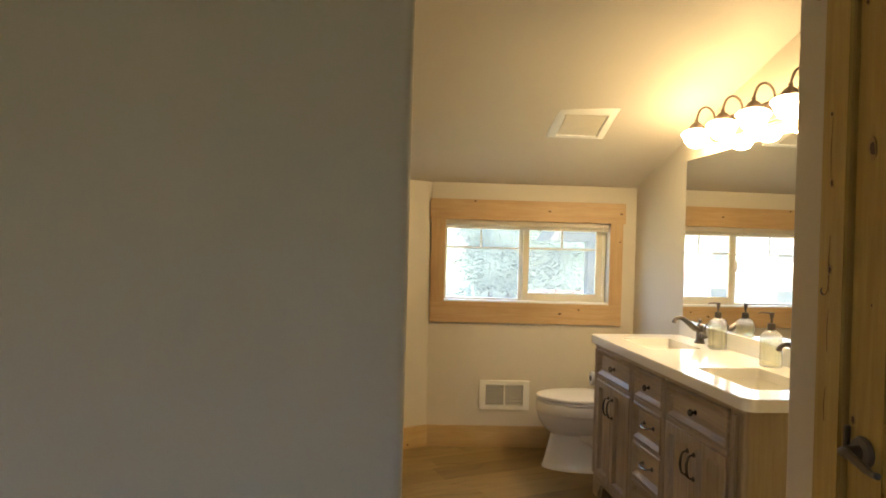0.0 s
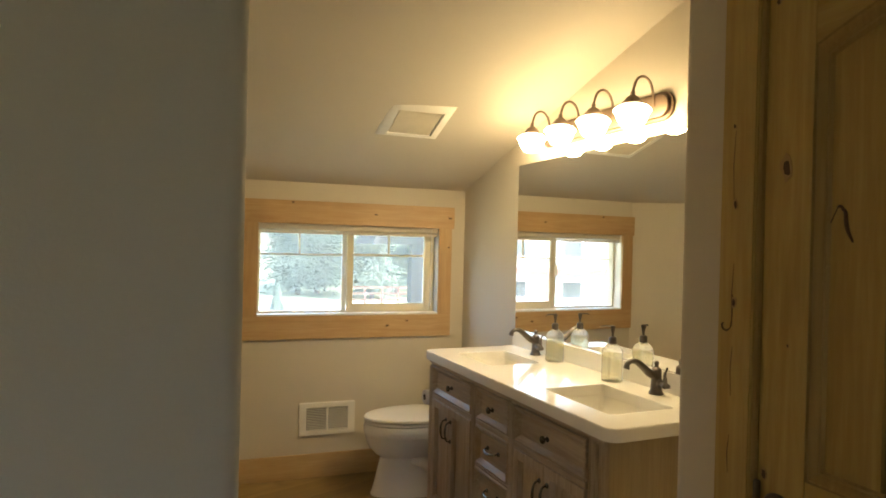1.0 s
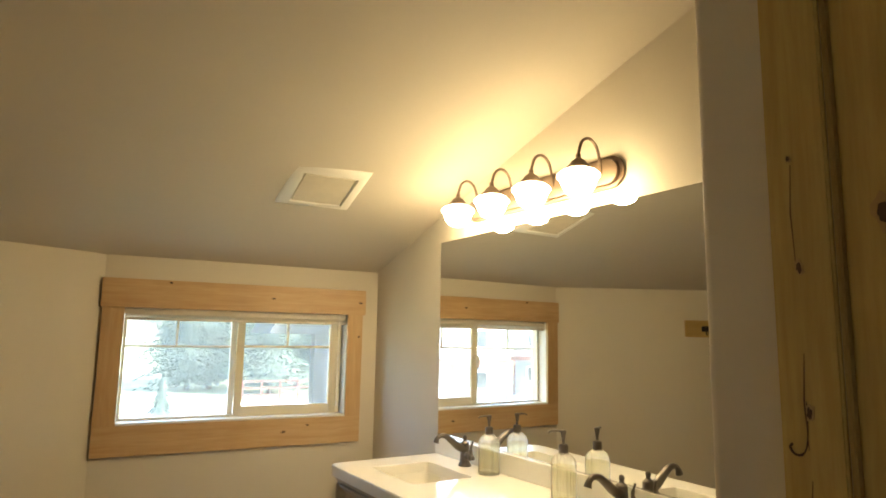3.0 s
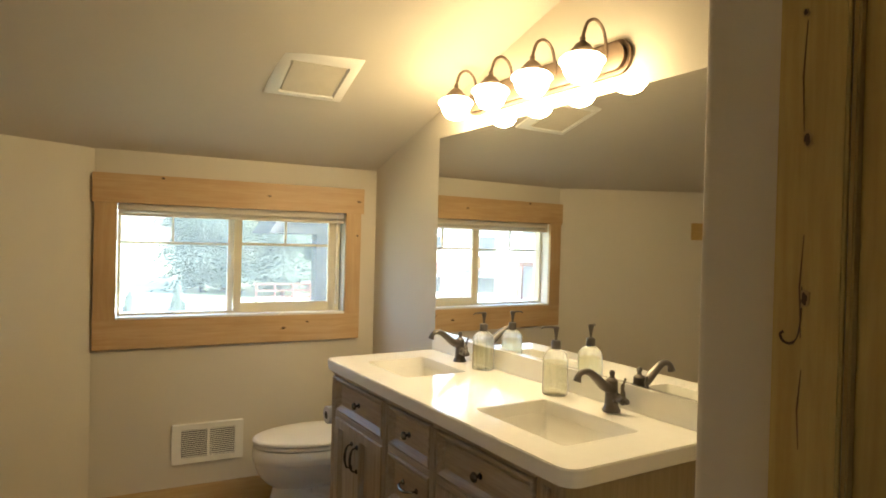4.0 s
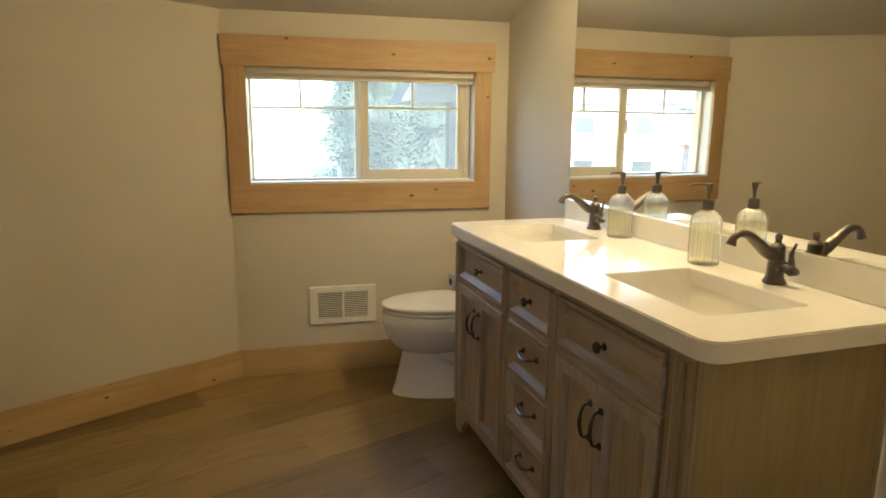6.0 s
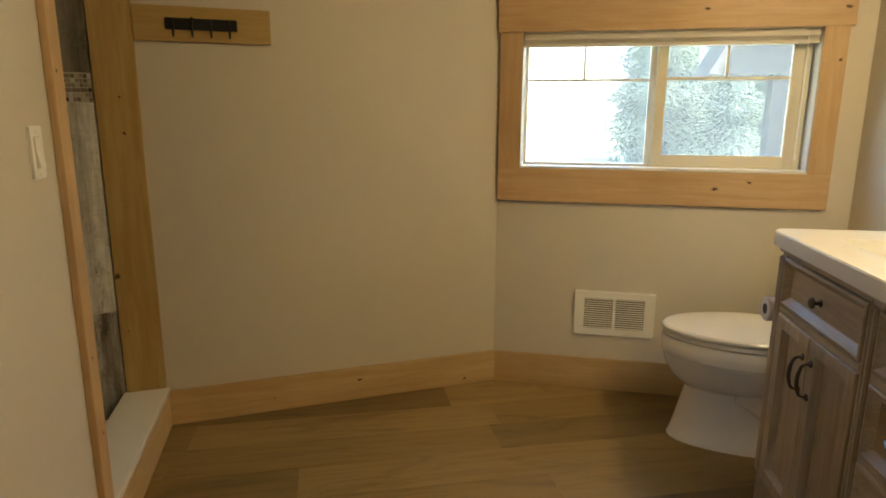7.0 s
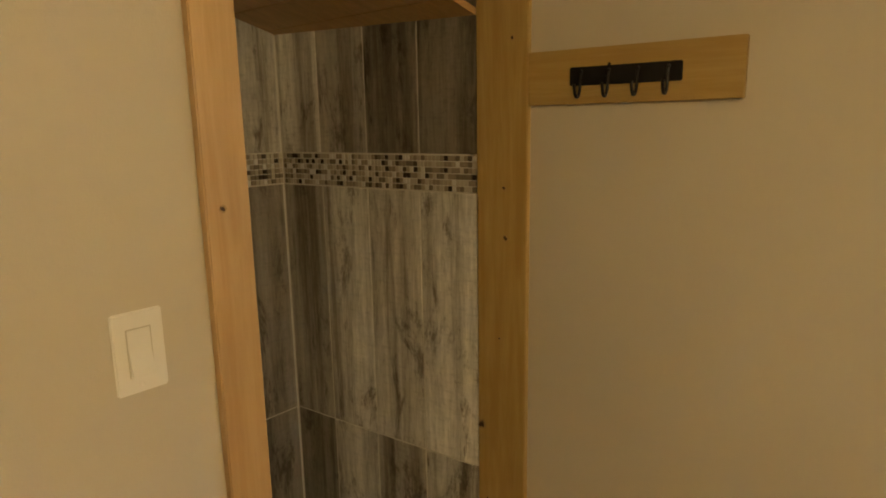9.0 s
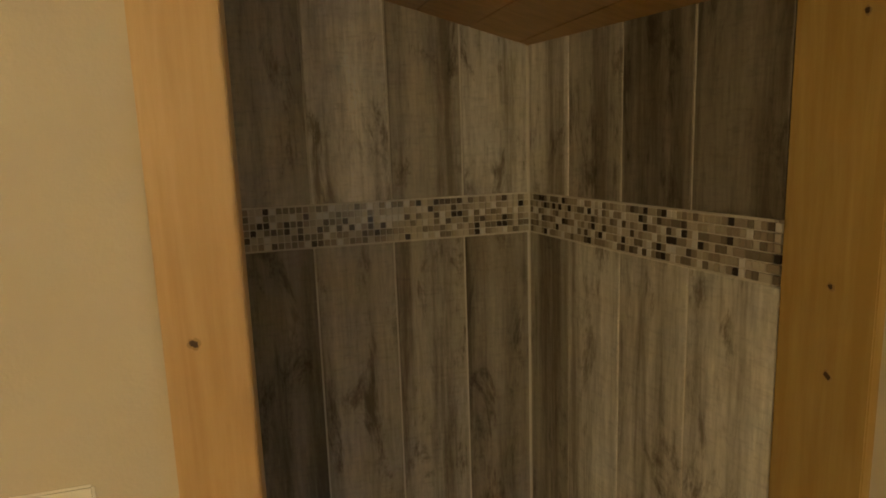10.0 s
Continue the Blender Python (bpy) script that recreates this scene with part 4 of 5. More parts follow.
# ---- wall heater ----
heat = thing("wall_heater", pose(1.156, YW, 0.365), "white louvred wall heater grille above the baseboard", "heater")
bm = bmesh.new()
for x0, x1, z0, z1 in ((-0.174, 0.174, 0.072, 0.100), (-0.174, 0.174, -0.100, -0.072), (-0.174, -0.132, -0.072, 0.072), (0.132, 0.174, -0.072, 0.072), (-0.006, 0.006, -0.072, 0.072)):
    put_box(bm, x0, x1, -0.016, -0.001, z0, z1)
bmesh.ops.remove_doubles(bm, verts=bm.verts[:], dist=1e-5)
part("frame", bm, "metal_white", heat)
part("backing", a_box(-0.1315, 0.1315, -0.0065, -0.0045, -0.0715, 0.0715), "dark_gap", heat)
for k in range(14):
    z = -0.066 + k * 0.0102
    for x0, x1 in ((-0.131, -0.007), (0.007, 0.131)):
        bm = a_box(x0, x1, -0.0032, 0.0032, -0.0008, 0.0008)
        bmesh.ops.transform(bm, matrix=Matrix.Translation((0, -0.010, z)) @ Matrix.Rotation(radians(25), 4, "X"), verts=bm.verts)
        part("louvre", bm, "metal_white", heat)
for x in (-0.153, 0.153):
    part("screw", lathe(bmesh.new(), [(0.004, 0), (0.004, 0.0015), (0.001, 0.002)], 10, Matrix.Translation((x, -0.016, 0)) @ Matrix.Rotation(radians(90), 4, "X")), "metal_white", heat)
part("outer_rim", prism(bmesh.new(), rounded(-0.177, 0.177, -0.103, 0.103, 0.012, 4), -0.0005, 0.004), "metal_white", heat).matrix_basis = pose(0, 0, 0, 90, 0, 0)

# ---- toilet ----
toilet = thing("toilet", pose(XV - 0.005, 4.495, 0, 0, 0, 180), "white porcelain two-piece toilet with its lid closed", "toilet")


def egg(length, width, x_back, z, n=40, sharp=0.5):
    """An elongated bowl outline whose front points along +x."""
    out = []
    for i in range(n):
        a = 2 * math.pi * i / n
        c, s = math.cos(a), math.sin(a)
        x = x_back + length * (0.42 + (0.58 if c > 0 else 0.42) * c)
        out.append((x, width / 2 * s * (1 - 0.06 * max(c, 0)), z))
    return out


def loft(bm, loops, caps=True):
    rows = [[bm.verts.new(p) for p in loop] for loop in loops]
    for a, b in zip(rows, rows[1:]):
        for i in range(len(a)):
            bm.faces.new((a[i], a[(i + 1) % len(a)], b[(i + 1) % len(a)], b[i]))
    if caps:
        bm.faces.new(rows[0][::-1]), bm.faces.new(rows[-1])
    return bm


part("bowl", loft(bmesh.new(), [egg(0.545, 0.262, 0.15, 0.0), egg(0.547, 0.264, 0.15, 0.010), egg(0.540, 0.256, 0.15, 0.022), egg(0.525, 0.238, 0.152, 0.07), egg(0.505, 0.216, 0.156, 0.14), egg(0.488, 0.202, 0.16, 0.195), egg(0.480, 0.200, 0.163, 0.218),
                                  egg(0.482, 0.222, 0.172, 0.228), egg(0.496, 0.268, 0.182, 0.245), egg(0.514, 0.314, 0.190, 0.275), egg(0.528, 0.345, 0.195, 0.310), egg(0.534, 0.360, 0.198, 0.340), egg(0.535, 0.364, 0.199, 0.352), egg(0.545, 0.378, 0.196, 0.360),
                                  egg(0.549, 0.383, 0.195, 0.378), egg(0.549, 0.383, 0.195, 0.412), egg(0.538, 0.372, 0.20, 0.422)]), "porcelain", toilet)
for sy in (-1, 1):
    way = smooth_path([(0.47, sy * 0.072, 0.215), (0.40, sy * 0.090, 0.200), (0.34, sy * 0.098, 0.150), (0.31, sy * 0.100, 0.090), (0.25, sy * 0.100, 0.055)], 5)
    part("trapway", tube(bmesh.new(), way, [0.030 + 0.016 * math.sin(math.pi * k / (len(way) - 1)) for k in range(len(way))], 14), "porcelain", toilet)
part("seat", loft(bmesh.new(), [egg(0.53, 0.362, 0.205, 0.425), egg(0.54, 0.375, 0.20, 0.428), egg(0.54, 0.375, 0.20, 0.438), egg(0.53, 0.365, 0.205, 0.443)]), "porcelain", toilet, "white plastic seat")
part("lid", loft(bmesh.new(), [egg(0.53, 0.365, 0.205, 0.447), egg(0.545, 0.38, 0.20, 0.450), egg(0.545, 0.38, 0.20, 0.459), egg(0.53, 0.365, 0.207, 0.466), egg(0.46, 0.30, 0.23, 0.470), egg(0.25, 0.16, 0.32, 0.472)]), "porcelain", toilet, "closed white lid")
part("tank", a_box(0.0, 0.195, -0.225, 0.225, 0.41, 0.735, bevel=0.025, seg=3), "porcelain", toilet)
part("tank_lid", a_box(-0.004, 0.208, -0.235, 0.235, 0.737, 0.775, bevel=0.012, seg=3), "porcelain", toilet)
part("pedestal_back", a_box(0.03, 0.30, -0.10, 0.10, 0.0, 0.409, bevel=0.03, seg=3), "porcelain", toilet)
part("flush_lever", tube(bmesh.new(), [(0.197, -0.16, 0.68), (0.212, -0.16, 0.68), (0.215, -0.13, 0.675), (0.214, -0.09, 0.670)], 0.006, 8), "chrome", toilet)
for s in (-1, 1):
    part("bolt_cap", lathe(bmesh.new(), [(0.013, 0.0), (0.013, 0.010), (0.007, 0.017), (0.001, 0.019)], 12, Matrix.Translation((0.30, s * 0.122, 0))), "porcelain", toilet)

# toilet paper on the far side of the vanity
roll = thing("toilet_paper_holder", MV @ pose(1.843 - DV, VY + HL - 0.001, 0.645), "small white paper roll on a dark vanity side holder", "toilet paper")
m = Matrix.Translation((0, 0.070, 0)) @ Matrix.Rotation(radians(90), 4, "Y")
part("roll", lathe(bmesh.new(), [(0.018, 0.004), (0.037, 0.004), (0.039, 0.006), (0.039, 0.102), (0.037, 0.104), (0.018, 0.104), (0.0175, 0.102), (0.0175, 0.006)], 32, m), "paper", roll)
# dark cap stands in for the shade inside the roll's hollow core
part("core", lathe(bmesh.new(), [(0.0165, 0.0025), (0.0172, 0.0035), (0.0172, 0.1045), (0.012, 0.106)], 20, m), "dark_gap", roll, "dark disc in place of the hollow core")
part("arm", tube(bmesh.new(), smooth_path([(0.115, 0.002, 0.0), (0.116, 0.03, 0.0), (0.116, 0.062, 0.0), (0.108, 0.070, 0.0), (0.09, 0.070, 0.0)], 4), 0.006, 10), "bronze", roll)
part("rose", lathe(bmesh.new(), [(0.025, 0.0005), (0.025, 0.004), (0.012, 0.012), (0.008, 0.014)], 18, Matrix.Translation((0.115, 0, 0)) @ Matrix.Rotation(radians(-90), 4, "X")), "bronze", roll)

# ---- hook rail ----
rail = thing("hook_rail", MB @ pose(1.202, 0, 1.500), "pale pine board with a black iron rail of four hooks", "hook rail")
part("board", a_box(-0.243, 0.231, 0.001, 0.019, 0.0, 0.122, bevel=0.002), "post_x", rail, "pale pine backing board")
plate = part("plate", a_box(-0.124, 0.124, 0.019, 0.025, 0.040, 0.081, bevel=0.002), "iron", rail, "black iron plate")
for i in range(4):
    x = -0.096 + i * 0.064
    pts = smooth_path([(x, 0.026, 0.066), (x, 0.031, 0.050), (x, 0.032, 0.030), (x, 0.040, 0.016), (x, 0.054, 0.016), (x, 0.062, 0.030), (x, 0.064, 0.042)], 4)
    part("hook", tube(bmesh.new(), pts, 0.0036, 8), "iron", plate)
    part("rivet", lathe(bmesh.new(), [(0.005, 0.0), (0.004, 0.003), (0.001, 0.004)], 10, Matrix.Translation((x, 0.025, 0.070)) @ Matrix.Rotation(radians(-90), 4, "X")), "iron", plate)
part("nail", lathe(bmesh.new(), [(0.0018, 0.0), (0.0018, 0.004), (0.004, 0.005), (0.001, 0.0065)], 8, Matrix.Translation((0.032, 0.019, 0.083)) @ Matrix.Rotation(radians(-90), 4, "X")), "iron", rail)

# ---- light switch ----
sw = thing("light_switch", MC @ pose(3.052, 0, 1.160), "ivory light switch plate with one wide rocker", "light switch")
part("plate", a_box(-0.035, 0.035, -0.006, -0.0005, -0.058, 0.058, bevel=0.0025), "plate", sw)
# darker rim painted as the shadow line round the rocker
part("surround", a_box(-0.0172, 0.0172, -0.0066, -0.0061, -0.0345, 0.0345, bevel=0.0002), "gap_shade", sw)
bm = bmesh.new()
rows = [[bm.verts.new((x, y, z)) for x, y in ((-0.0155, -0.0062), (-0.0150, d), (0.0150, d), (0.0155, -0.0062))] for z, d in ((-0.033, -0.0145), (0.0, -0.0085), (0.033, -0.0080))]
for a, b in zip(rows, rows[1:]):
    for i in range(3):
        bm.faces.new((a[i], a[i + 1], b[i + 1], b[i]))
    bm.faces.new((a[3], a[0], b[0], b[3]))
bm.faces.new(rows[0]), bm.faces.new(rows[-1][::-1])
bmesh.ops.recalc_face_normals(bm, faces=bm.faces[:])
part("rocker", bm, "plate", sw)
for z in (-0.047, 0.047):
    part("screw", lathe(bmesh.new(), [(0.003, 0), (0.003, 0.0007), (0.001, 0.001)], 10, Matrix.Translation((0, -0.006, z)) @ Matrix.Rotation(radians(90), 4, "X")), "plate", sw)

# ---- shower ----
casing = thing("shower_casing", MC, "knotty alder casing beside the shower opening", "casing", "", "structure")
part("side_casing", a_box(3.159, 3.231, -0.019, -0.001, 0.0, 2.02, bevel=0.002), "alder_z", casing)
part("jamb_lining", a_box(3.2205, 3.232, 0.0, 0.138, 0.167, 2.02, bevel=0.001), "alder_z", casing)
part("head_casing", a_box(3.150, 4.02, -0.019, -0.001, 2.0205, 2.14, bevel=0.002), "alder_x", casing)
for x, z, rr in ((3.185, 1.343, 0.005), (3.20, 1.72, 0.004), (3.19, 0.62, 0.005), (3.205, 0.40, 0.004)):
    knot(casing, x, z, -0.0195, rr, "y", 1.2)
post = thing("shower_jamb", MB, "knotty pine jamb board against the slanted wall", "jamb", "", "structure")
part("board", a_box(1.434, 1.577, 0.001, 0.021, 0.167, KNEE - 0.005, bevel=0.002), "post_z", post)
for x, z, rr in ((1.492, 1.172, 0.0065), (1.497, 1.300, 0.005), (1.475, 1.66, 0.005), (1.566, 0.640, 0.012), (1.51, 0.90, 0.003), (1.548, 0.42, 0.004)):
    knot(post, x, z, 0.0215, rr, "y", 1.2)

curb = thing("shower_curb", MC, "shower curb with a white quartz sill and a wood face", "curb", "", "structure")
part("core", a_box(3.20, 4.02, 0.002, 0.132, 0.0, 0.140), "grout", curb)
part("sill", a_box(3.233, 4.025, -0.020, 0.145, 0.141, 0.166, bevel=0.003), "quartz", curb, "white quartz sill")
part("face", a_box(3.228, 4.018, -0.018, -0.001, 0.0, 0.140, bevel=0.002), "base_x", curb, "alder face board")

BACK = 0.867          # tile face of the back wall, in the switch wall's frame
S0, S1 = 2.60, 3.905
solid("wall_shower_back", a_box(S0 - 0.14, 4.2, BACK + 0.0048, BACK + 0.14, 0, 2.35), "grout", "tiled shower back wall", m=MC)
solid("wall_shower_end", a_box(S0 - 0.14, S0, 0.136, BACK + 0.012, 0, 2.35), "grout", "plain end wall of the shower", m=MC)
bm = a_box(1.60, 2.46, 0.001, 0.0132, 0.02, KNEE)
grout_b = solid("wall_shower_side", bm, "grout", "tiled slanted wall inside the shower", m=MB)
solid("shower_floor", a_box(S0, 3.99, 0.132, BACK + 0.011, -0.004, 0.058), "grout", "pale grout bed of the shower floor", m=MC)

# sloped cedar lining over the shower
lining = thing("shower_ceiling", MC, "sloped ceiling of cedar tongue-and-groove boards in the shower", "ceiling", "", "structure")
bm = bmesh.new()
for k in range(11):
    s_hi = 4.02 - k * 0.128
    s_lo = s_hi - 0.1245
    rows = []
    for s in (s_lo, s_hi):
        z = 1.748 + 0.265 * (3.905 - s)
        rows.append((s, z))
    vs = [bm.verts.new((s, y, z + dz)) for dz in (0, 0.018) for (s, z), y in ((rows[0], 0.138), (rows[1], 0.138), (rows[1], BACK + 0.011), (rows[0], BACK + 0.011))]
    bm.faces.new(vs[:4]), bm.faces.new(vs[4:])
    for i in range(4):
        bm.faces.new((vs[i], vs[(i + 1) % 4], vs[4 + (i + 1) % 4], vs[4 + i]))
lin = part("boards", bm, "cedar", lining)

# wood-look tiles, each with its own tone
TONES = {"l": (0.74, 0.73, 0.705), "m": (0.60, 0.585, 0.555), "d": (0.42, 0.392, 0.345), "k": (0.255, 0.232, 0.195)}
TILE_MESH = {}


def tile_mesh(w, h):
    key = (round(w, 4), round(h, 4))
    if key not in TILE_MESH:
        TILE_MESH[key] = mesh_of("tile", a_box(-w / 2, w / 2, -0.005, 0.005, -h / 2, h / 2, bevel=0.0012, seg=1), M["tile"])
    return TILE_MESH[key]


def lay_tile(parent, x, y, z0, z1, w, tone):
    ob = new("tile", tile_mesh(w - 0.0045, z1 - z0 - 0.0045))
    ob.parent = parent
    ob.matrix_basis = pose(x, y, (z0 + z1) / 2)
    c = TONES[tone]
    j = random.uniform(0.9, 1.1)
    ob.color = (c[0] * j, c[1] * j, c[2] * j, 1)


ROWS_Z = ((0.06, 0.500), (0.500, 1.281), (1.381, 2.20))
side_tiles = thing("side_wall_tile", MB, "weathered wood-look tiles on the slanted shower wall", "wall tile", "", "structure")
SIDE_JOINTS = (2.317, 2.142, 1.956, 1.766, 1.580)
for (z0, z1), tones in zip(ROWS_Z, ("kmdm", "dlml", "ldkk")):
    for x1, x0, tone in zip(SIDE_JOINTS, SIDE_JOINTS[1:], tones):
        lay_tile(side_tiles, (x0 + x1) / 2, 0.011, z0, min(z1, 1.845), x1 - x0, tone)
back_tiles = thing("back_wall_tile", MC, "weathered wood-look tiles on the shower back wall", "wall tile", "", "structure")
BACK_JOINTS = (3.916, 3.741, 3.560, 3.369, 3.188, 3.007, 2.826, 2.645)
for (z0, z1), tones in zip(ROWS_Z, ("kdmkdmd", "kddkmdk", "mdlddmd")):
    for x1, x0, tone in zip(BACK_JOINTS, BACK_JOINTS[1:], tones):
        lay_tile(back_tiles, (x0 + x1) / 2, BACK + 0.007, z0, z1, x1 - x0, tone)

# mosaic band
ROW_H, CHIP_H = 0.0162, 0.0137
chip = mesh_of("chip", a_box(-0.0054, 0.0054, -0.003, 0.003, -CHIP_H / 2, CHIP_H / 2, bevel=0.0008, seg=1), M["chip"])
square = mesh_of("chip", a_box(-0.0115, 0.0115, -0.003, 0.003, -CHIP_H / 2, CHIP_H / 2, bevel=0.0008, seg=1), M["chip"])
band = thing("mosaic_band", MB, "glass and stone mosaic band of small brown chips", "mosaic", "", "structure")
rest = bmesh.new()
for row in range(6):
    x = 1.582
    while x < 2.308:
        broad = random.random() < 0.05
        w = 0.0250 if broad else 0.0128
        cx, cy = x + w / 2, 0.0142 + random.uniform(-0.0006, 0.0006)
        cz = 1.2905 + row * ROW_H
        if x < 2.09:
            ob = new("chip", square if broad else chip)
            ob.parent = band
            ob.matrix_basis = pose(cx, cy, cz)
        else:
            put_box(rest, x + 0.0009, x + w - 0.0009, cy - 0.003, cy + 0.003, cz - CHIP_H / 2, cz + CHIP_H / 2)
        x += w
tagged(part("chips", rest, "chips", band), kind="stuff")
bm = bmesh.new()
for row in range(6):
    for col in range(86):
        x = 3.910 - col * 0.0150
        put_box(bm, x - 0.0062, x + 0.0062, BACK + 0.0005, BACK + 0.0062, 1.2905 + row * ROW_H - CHIP_H / 2, 1.2905 + row * ROW_H + CHIP_H / 2)
back_band = thing("mosaic_band_back", MC, "glass and stone mosaic band of small brown chips", "mosaic", "", "structure")
tagged(part("chips", bm, "chips", back_band), kind="stuff")

# pebbled shower floor
bm = bmesh.new()
for i in range(16):
    for j in range(30):
        x = 3.97 - j * 0.045 + random.uniform(-0.012, 0.012) + (0.022 if i % 2 else 0)
        y = 0.165 + i * 0.045 + random.uniform(-0.010, 0.010)
        if not S0 + 0.02 < x < 3.96 or y > BACK - 0.02:
            continue
        a = random.uniform(0, math.pi)
        m = Matrix.Translation((x, y, 0.058)) @ Matrix.Rotation(a, 4, "Z") @ Matrix.Diagonal((random.uniform(0.021, 0.027), random.uniform(0.015, 0.020), 0.006, 1))
        lathe(bm, [(1.0, 0.0), (0.92, 0.5), (0.6, 0.9), (0.1, 1.0)], 9, m)
floor_stones = solid("shower_floor_pebbles", bm, "pebble", "grey and tan pebble mosaic shower floor", m=MC, kind="stuff")

# ---- floor planks ----
floor = thing("floor", pose(0, 0, 0, 0, 0, 22.0), "brown oak plank floor with mixed tones", "floor", "", "structure")
inv = pose(0, 0, 0, 0, 0, -22.0)


def clip(poly, nx, ny, d):
    """Keeps the part of a plan outline where n.p <= d."""
    out = []
    for i in range(len(poly)):
        a, b = poly[i], poly[(i + 1) % len(poly)]
        fa, fb = nx * a[0] + ny * a[1] - d, nx * b[0] + ny * b[1] - d
        if fa <= 0:
            out.append(a)
        if fa * fb < 0:
            t = fa / (fa - fb)
            out.append((a[0] + t * (b[0] - a[0]), a[1] + t * (b[1] - a[1])))
    return out


def turned(nx, ny):
    v = inv @ Vector((nx, ny, 0))
    return v.x, v.y


BOUNDS = [(*turned(*NV), DV + 0.02), (*turned(0, 1), YW + 0.02), (*turned(-1, 0), 1.78), (*turned(0, -1), 1.76), (*turned(-NB[0], -NB[1]), -DB + 0.02), (*turned(-NC[0], -NC[1]), -DC + 0.03)]
HALL = [(*turned(0, 1), ey + 0.1)]
PW, PL = 0.190, 1.22
rng = random.Random(5)
for row in range(-24, 26):
    shift = 0.92 if row == 21 else rng.uniform(0, PL)
    for col in range(-4, 5):
        x0, y0 = col * PL + shift, row * PW + 0.043
        tone = rng.random()
        if row == 21:
            tone = 0.95 if col == 1 else 0.05
        full = [(x0 + 0.0003, y0 + 0.0003), (x0 + PL - 0.0003, y0 + 0.0003), (x0 + PL - 0.0003, y0 + PW - 0.0003), (x0 + 0.0003, y0 + PW - 0.0003)]
        for limits in (BOUNDS, BOUNDS[:5] + HALL):
            poly = full
            if limits is not BOUNDS:
                poly = clip(poly, *[-v for v in BOUNDS[5]][:2], -BOUNDS[5][2])
            for lim in limits:
                poly = clip(poly, *lim) if len(poly) > 2 else []
            if len(poly) < 3:
                continue
            mx, my = sum(p[0] for p in poly) / len(poly), sum(p[1] for p in poly) / len(poly)
            bm = prism(bmesh.new(), [(px - mx, py - my) for px, py in poly], -0.005, 0.0)
            ob = part("plank", bm, "plank", floor)
            ob.location = (mx, my, 0)
            ob.color = (tone, tone, tone, 1)

# ---- outside ----
GZ = -2.9
solid("ground", a_box(-400, 400, -200, 700, GZ - 0.5, GZ), "lawn", "pale lawn below the house")
solid("road", a_box(-60, 30, 26, 44, GZ + 0.002, GZ + 0.03), "drive", "pale concrete drive beyond the lawn")


def conifer(m, h, w, seed, name="spruce_tree", label="tall blue-green spruce tree on the lawn"):
    rg = random.Random(seed)
    tree = thing(name, m, label, "tree", "conifers")
    part("trunk", tube(bmesh.new(), [(0, 0, 0), (0.05, 0, h * 0.5), (0, 0, h * 0.98)], [h * 0.018, h * 0.011, h * 0.002], 8), "bark", tree)
    bm = bmesh.new()
    for i in range(int(340 * h)):
        t = rg.random() ** 0.8
        z = h * (0.06 + 0.93 * t)
        reach = w / 2 * (1 - t) * rg.uniform(0.4, 1.2) * (0.8 + 0.3 * math.sin(z * 2.1 + seed)) + 0.08
        a = rg.uniform(0, 2 * math.pi)
        dx, dy = math.cos(a), math.sin(a)
        for k in range(3):
            f = (k + 1) / 3
            c = Vector((dx * reach * f, dy * reach * f, z - reach * 0.22 * f + rg.uniform(-0.1, 0.1)))
            s = (0.10 + 0.08 * (1 - t) + rg.uniform(-0.04, 0.04)) * min(0.8, 0.3 + h / 16)
            up = Vector((rg.uniform(-0.4, 0.4), rg.uniform(-0.4, 0.4), 1)) * s * 0.45
            side = Vector((-dy, dx, rg.uniform(-0.3, 0.3))) * s * 1.1
            out = Vector((dx, dy, -0.35)) * s * 1.6
            v = [bm.verts.new(c + q) for q in (out, side, -out * 0.4, -side, up, -up)]
            for tri in ((0, 1, 4), (1, 2, 4), (2, 3, 4), (3, 0, 4), (1, 0, 5), (2, 1, 5), (3, 2, 5), (0, 3, 5)):
                bm.faces.new([v[q] for q in tri])
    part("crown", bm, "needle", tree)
    return tree


for x, y, h, w, seed in ((6.6, 54, 12, 7.0, 1), (8.3, 55, 17, 8.5, 2), (12.0, 50, 11, 6.5, 3), (15.5, 56, 16, 8.5, 4), (19.0, 52, 13, 7.5, 5), (24.0, 60, 17, 6.5, 6), (6.5, 62, 19, 7.0, 7), (29.0, 62, 18, 6.5, 8), (11.0, 66, 20, 7.0, 10), (15.0, 70, 21, 8.0, 11), (20.5, 68, 19, 8.0, 12), (26.0, 74, 20, 8.0, 13)):
    conifer(pose(x, y, GZ), h, w, seed)
conifer(pose(3.2, 33, GZ), 2.2, 1.9, 20, "spruce_bush", "small blue-green spruce bush on the lawn")
conifer(pose(1.2, 35, GZ), 1.6, 1.7, 21, "spruce_bush", "small blue-green spruce bush on the lawn")

fence = thing("fence", pose(16, 45, GZ), "reddish wooden lattice fence along the lawn", "fence")
for i in range(13):
    part("post", a_box(-7 + i * 1.25, -6.88 + i * 1.25, -0.06, 0.06, 0, 1.3), "redwood", fence)
for z in (0.35, 0.8, 1.25):
    part("rail", a_box(-7, 8.1, -0.03, 0.03, z - 0.05, z + 0.05), "redwood", fence)


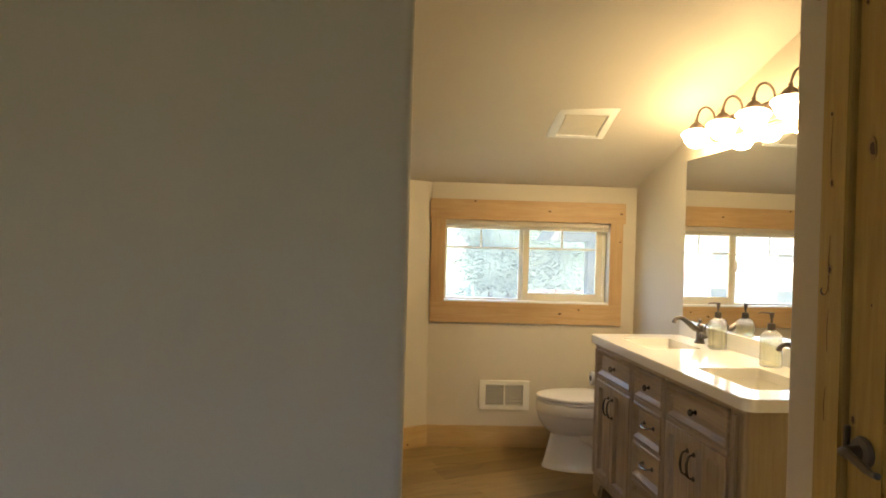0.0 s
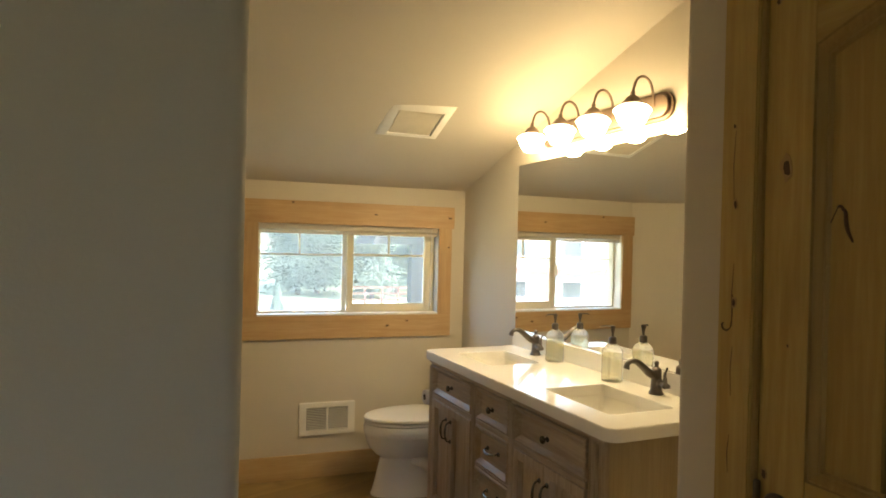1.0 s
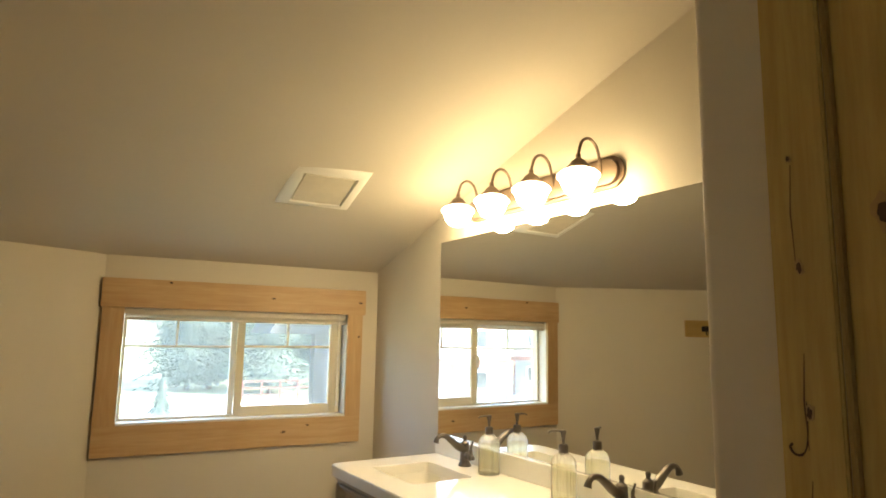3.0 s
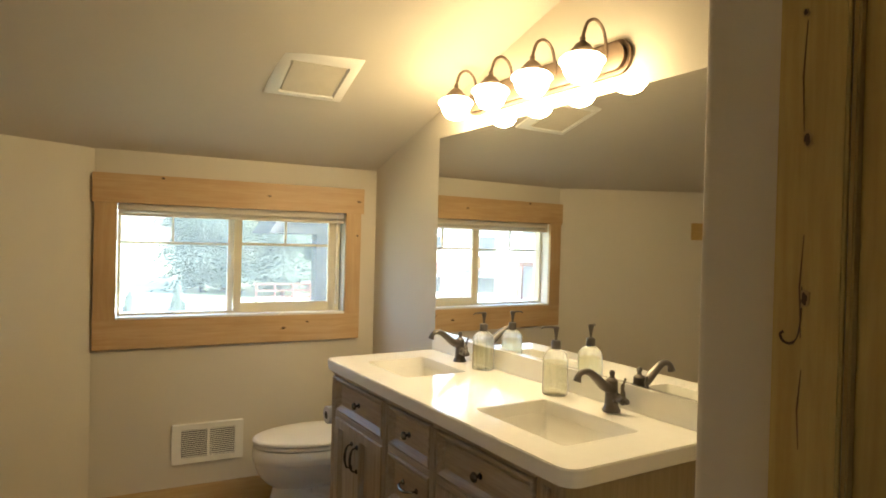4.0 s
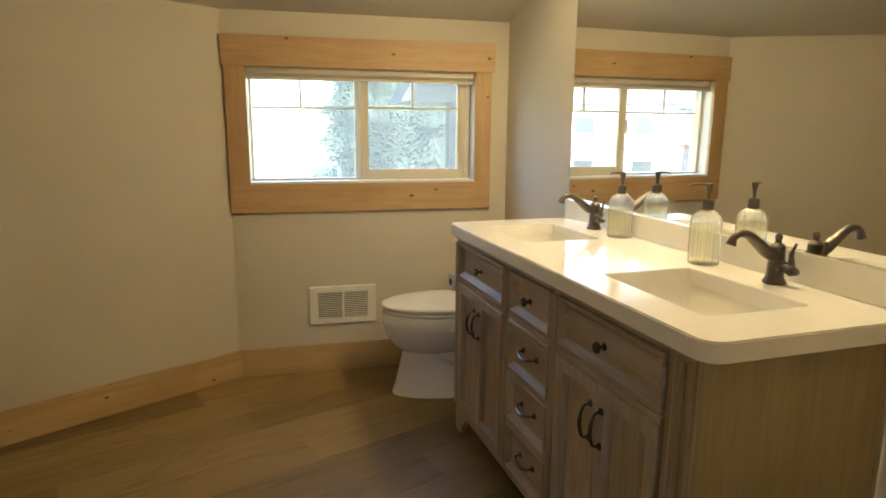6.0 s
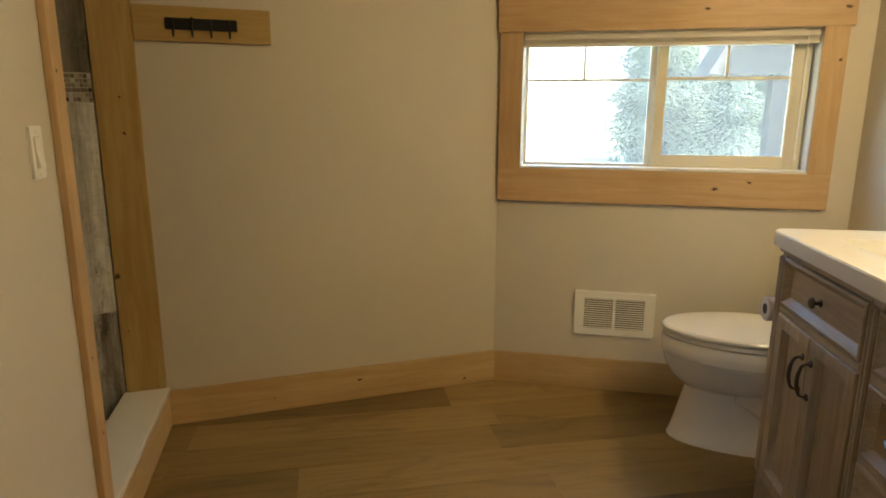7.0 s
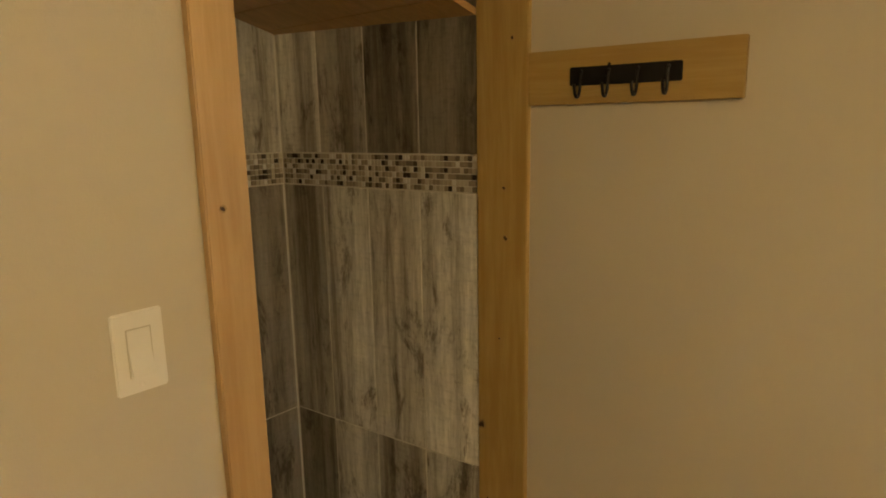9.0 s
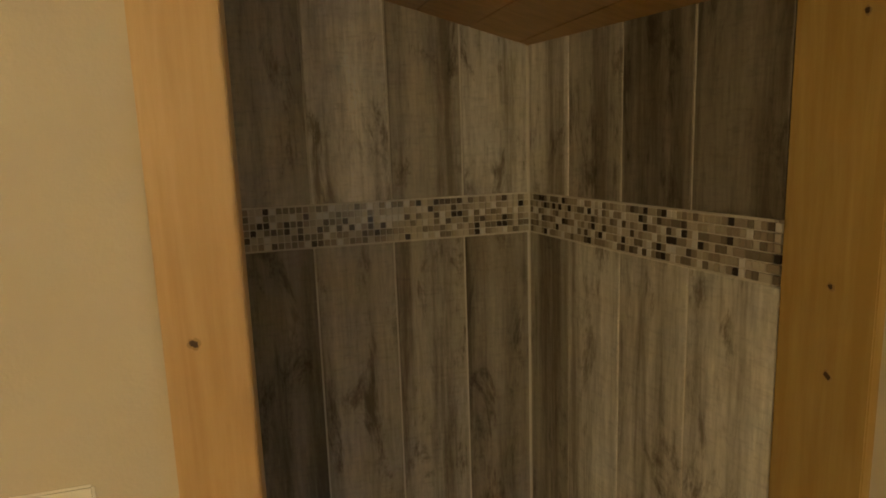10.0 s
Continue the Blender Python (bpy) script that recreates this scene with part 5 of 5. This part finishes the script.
def house(m, w, d, label):
    h = thing("house", m, label, "house", "far houses")
    part("wall", a_box(-w / 2, w / 2, -d / 2, d / 2, 0, 5.8), "stucco", h)
    bm = bmesh.new()
    v = [bm.verts.new(p) for p in ((-w / 2 - 0.6, -d / 2 - 0.6, 5.7), (w / 2 + 0.6, -d / 2 - 0.6, 5.7), (w / 2 + 0.6, d / 2 + 0.6, 5.7), (-w / 2 - 0.6, d / 2 + 0.6, 5.7), (-w / 2 - 0.6, 0, 8.2), (w / 2 + 0.6, 0, 8.2))]
    for f in ((0, 1, 5, 4), (2, 3, 4, 5), (0, 4, 3), (1, 2, 5), (3, 2, 1, 0)):
        bm.faces.new([v[q] for q in f])
    part("roof", bm, "roof", h)
    part("deck_beam", a_box(-w / 2 - 0.3, w / 2 + 0.3, -d / 2 - 1.8, -d / 2 - 0.02, 2.7, 3.0), "redwood", h)
    for i in range(5):
        x = -w / 2 + i * w / 4
        part("deck_post", a_box(x - 0.1, x + 0.1, -d / 2 - 1.8, -d / 2 - 1.6, 0, 2.7), "redwood", h)
    for z, hh in ((0.9, 1.3), (3.7, 1.3)):
        for i in range(4):
            x = -w / 2 + w / 8 + i * w / 4
            win = part("window", a_box(x - 0.75, x + 0.75, -d / 2 - 0.06, -d / 2 + 0.02, z, z + hh), "vinyl", h)
            part("pane", a_box(x - 0.62, x + 0.62, -d / 2 - 0.08, -d / 2 - 0.061, z + 0.12, z + hh - 0.12), "dark_pane", win)
    return h


house(pose(-19, 42, GZ, 0, 0, 28), 15, 8, "pale grey two-storey house with a red-brown deck")
house(pose(-38, 40, GZ, 0, 0, 40), 14, 8, "pale grey two-storey house with a red-brown deck")

# the house's own wing seen beside the window
wing = thing("wing_eave", pose(2.385, 5.9, 0), "slate-blue post and eave of the next wing", "eave")


def upright(outline, y0, y1):
    """A slab on an outline in x and z, between two depths."""
    bm = bmesh.new()
    a, b = ([bm.verts.new((x, y, z)) for x, z in outline] for y in (y0, y1))
    bm.faces.new(a), bm.faces.new(b[::-1])
    for k in range(len(a)):
        bm.faces.new((a[k], b[k], b[(k + 1) % len(a)], a[(k + 1) % len(a)]))
    return bm


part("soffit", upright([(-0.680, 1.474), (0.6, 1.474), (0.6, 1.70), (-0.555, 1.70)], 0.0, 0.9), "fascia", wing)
part("rake_board", upright([(-0.724, 1.478), (-0.681, 1.472), (-0.556, 1.70), (-0.602, 1.70)], -0.025, 0.02), "rake", wing, "pale grey rake board")
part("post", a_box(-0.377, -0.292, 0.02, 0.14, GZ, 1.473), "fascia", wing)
part("siding", a_box(-0.291, 0.5, 0.10, 0.16, GZ, 1.473), "siding", wing, "slate-blue siding")
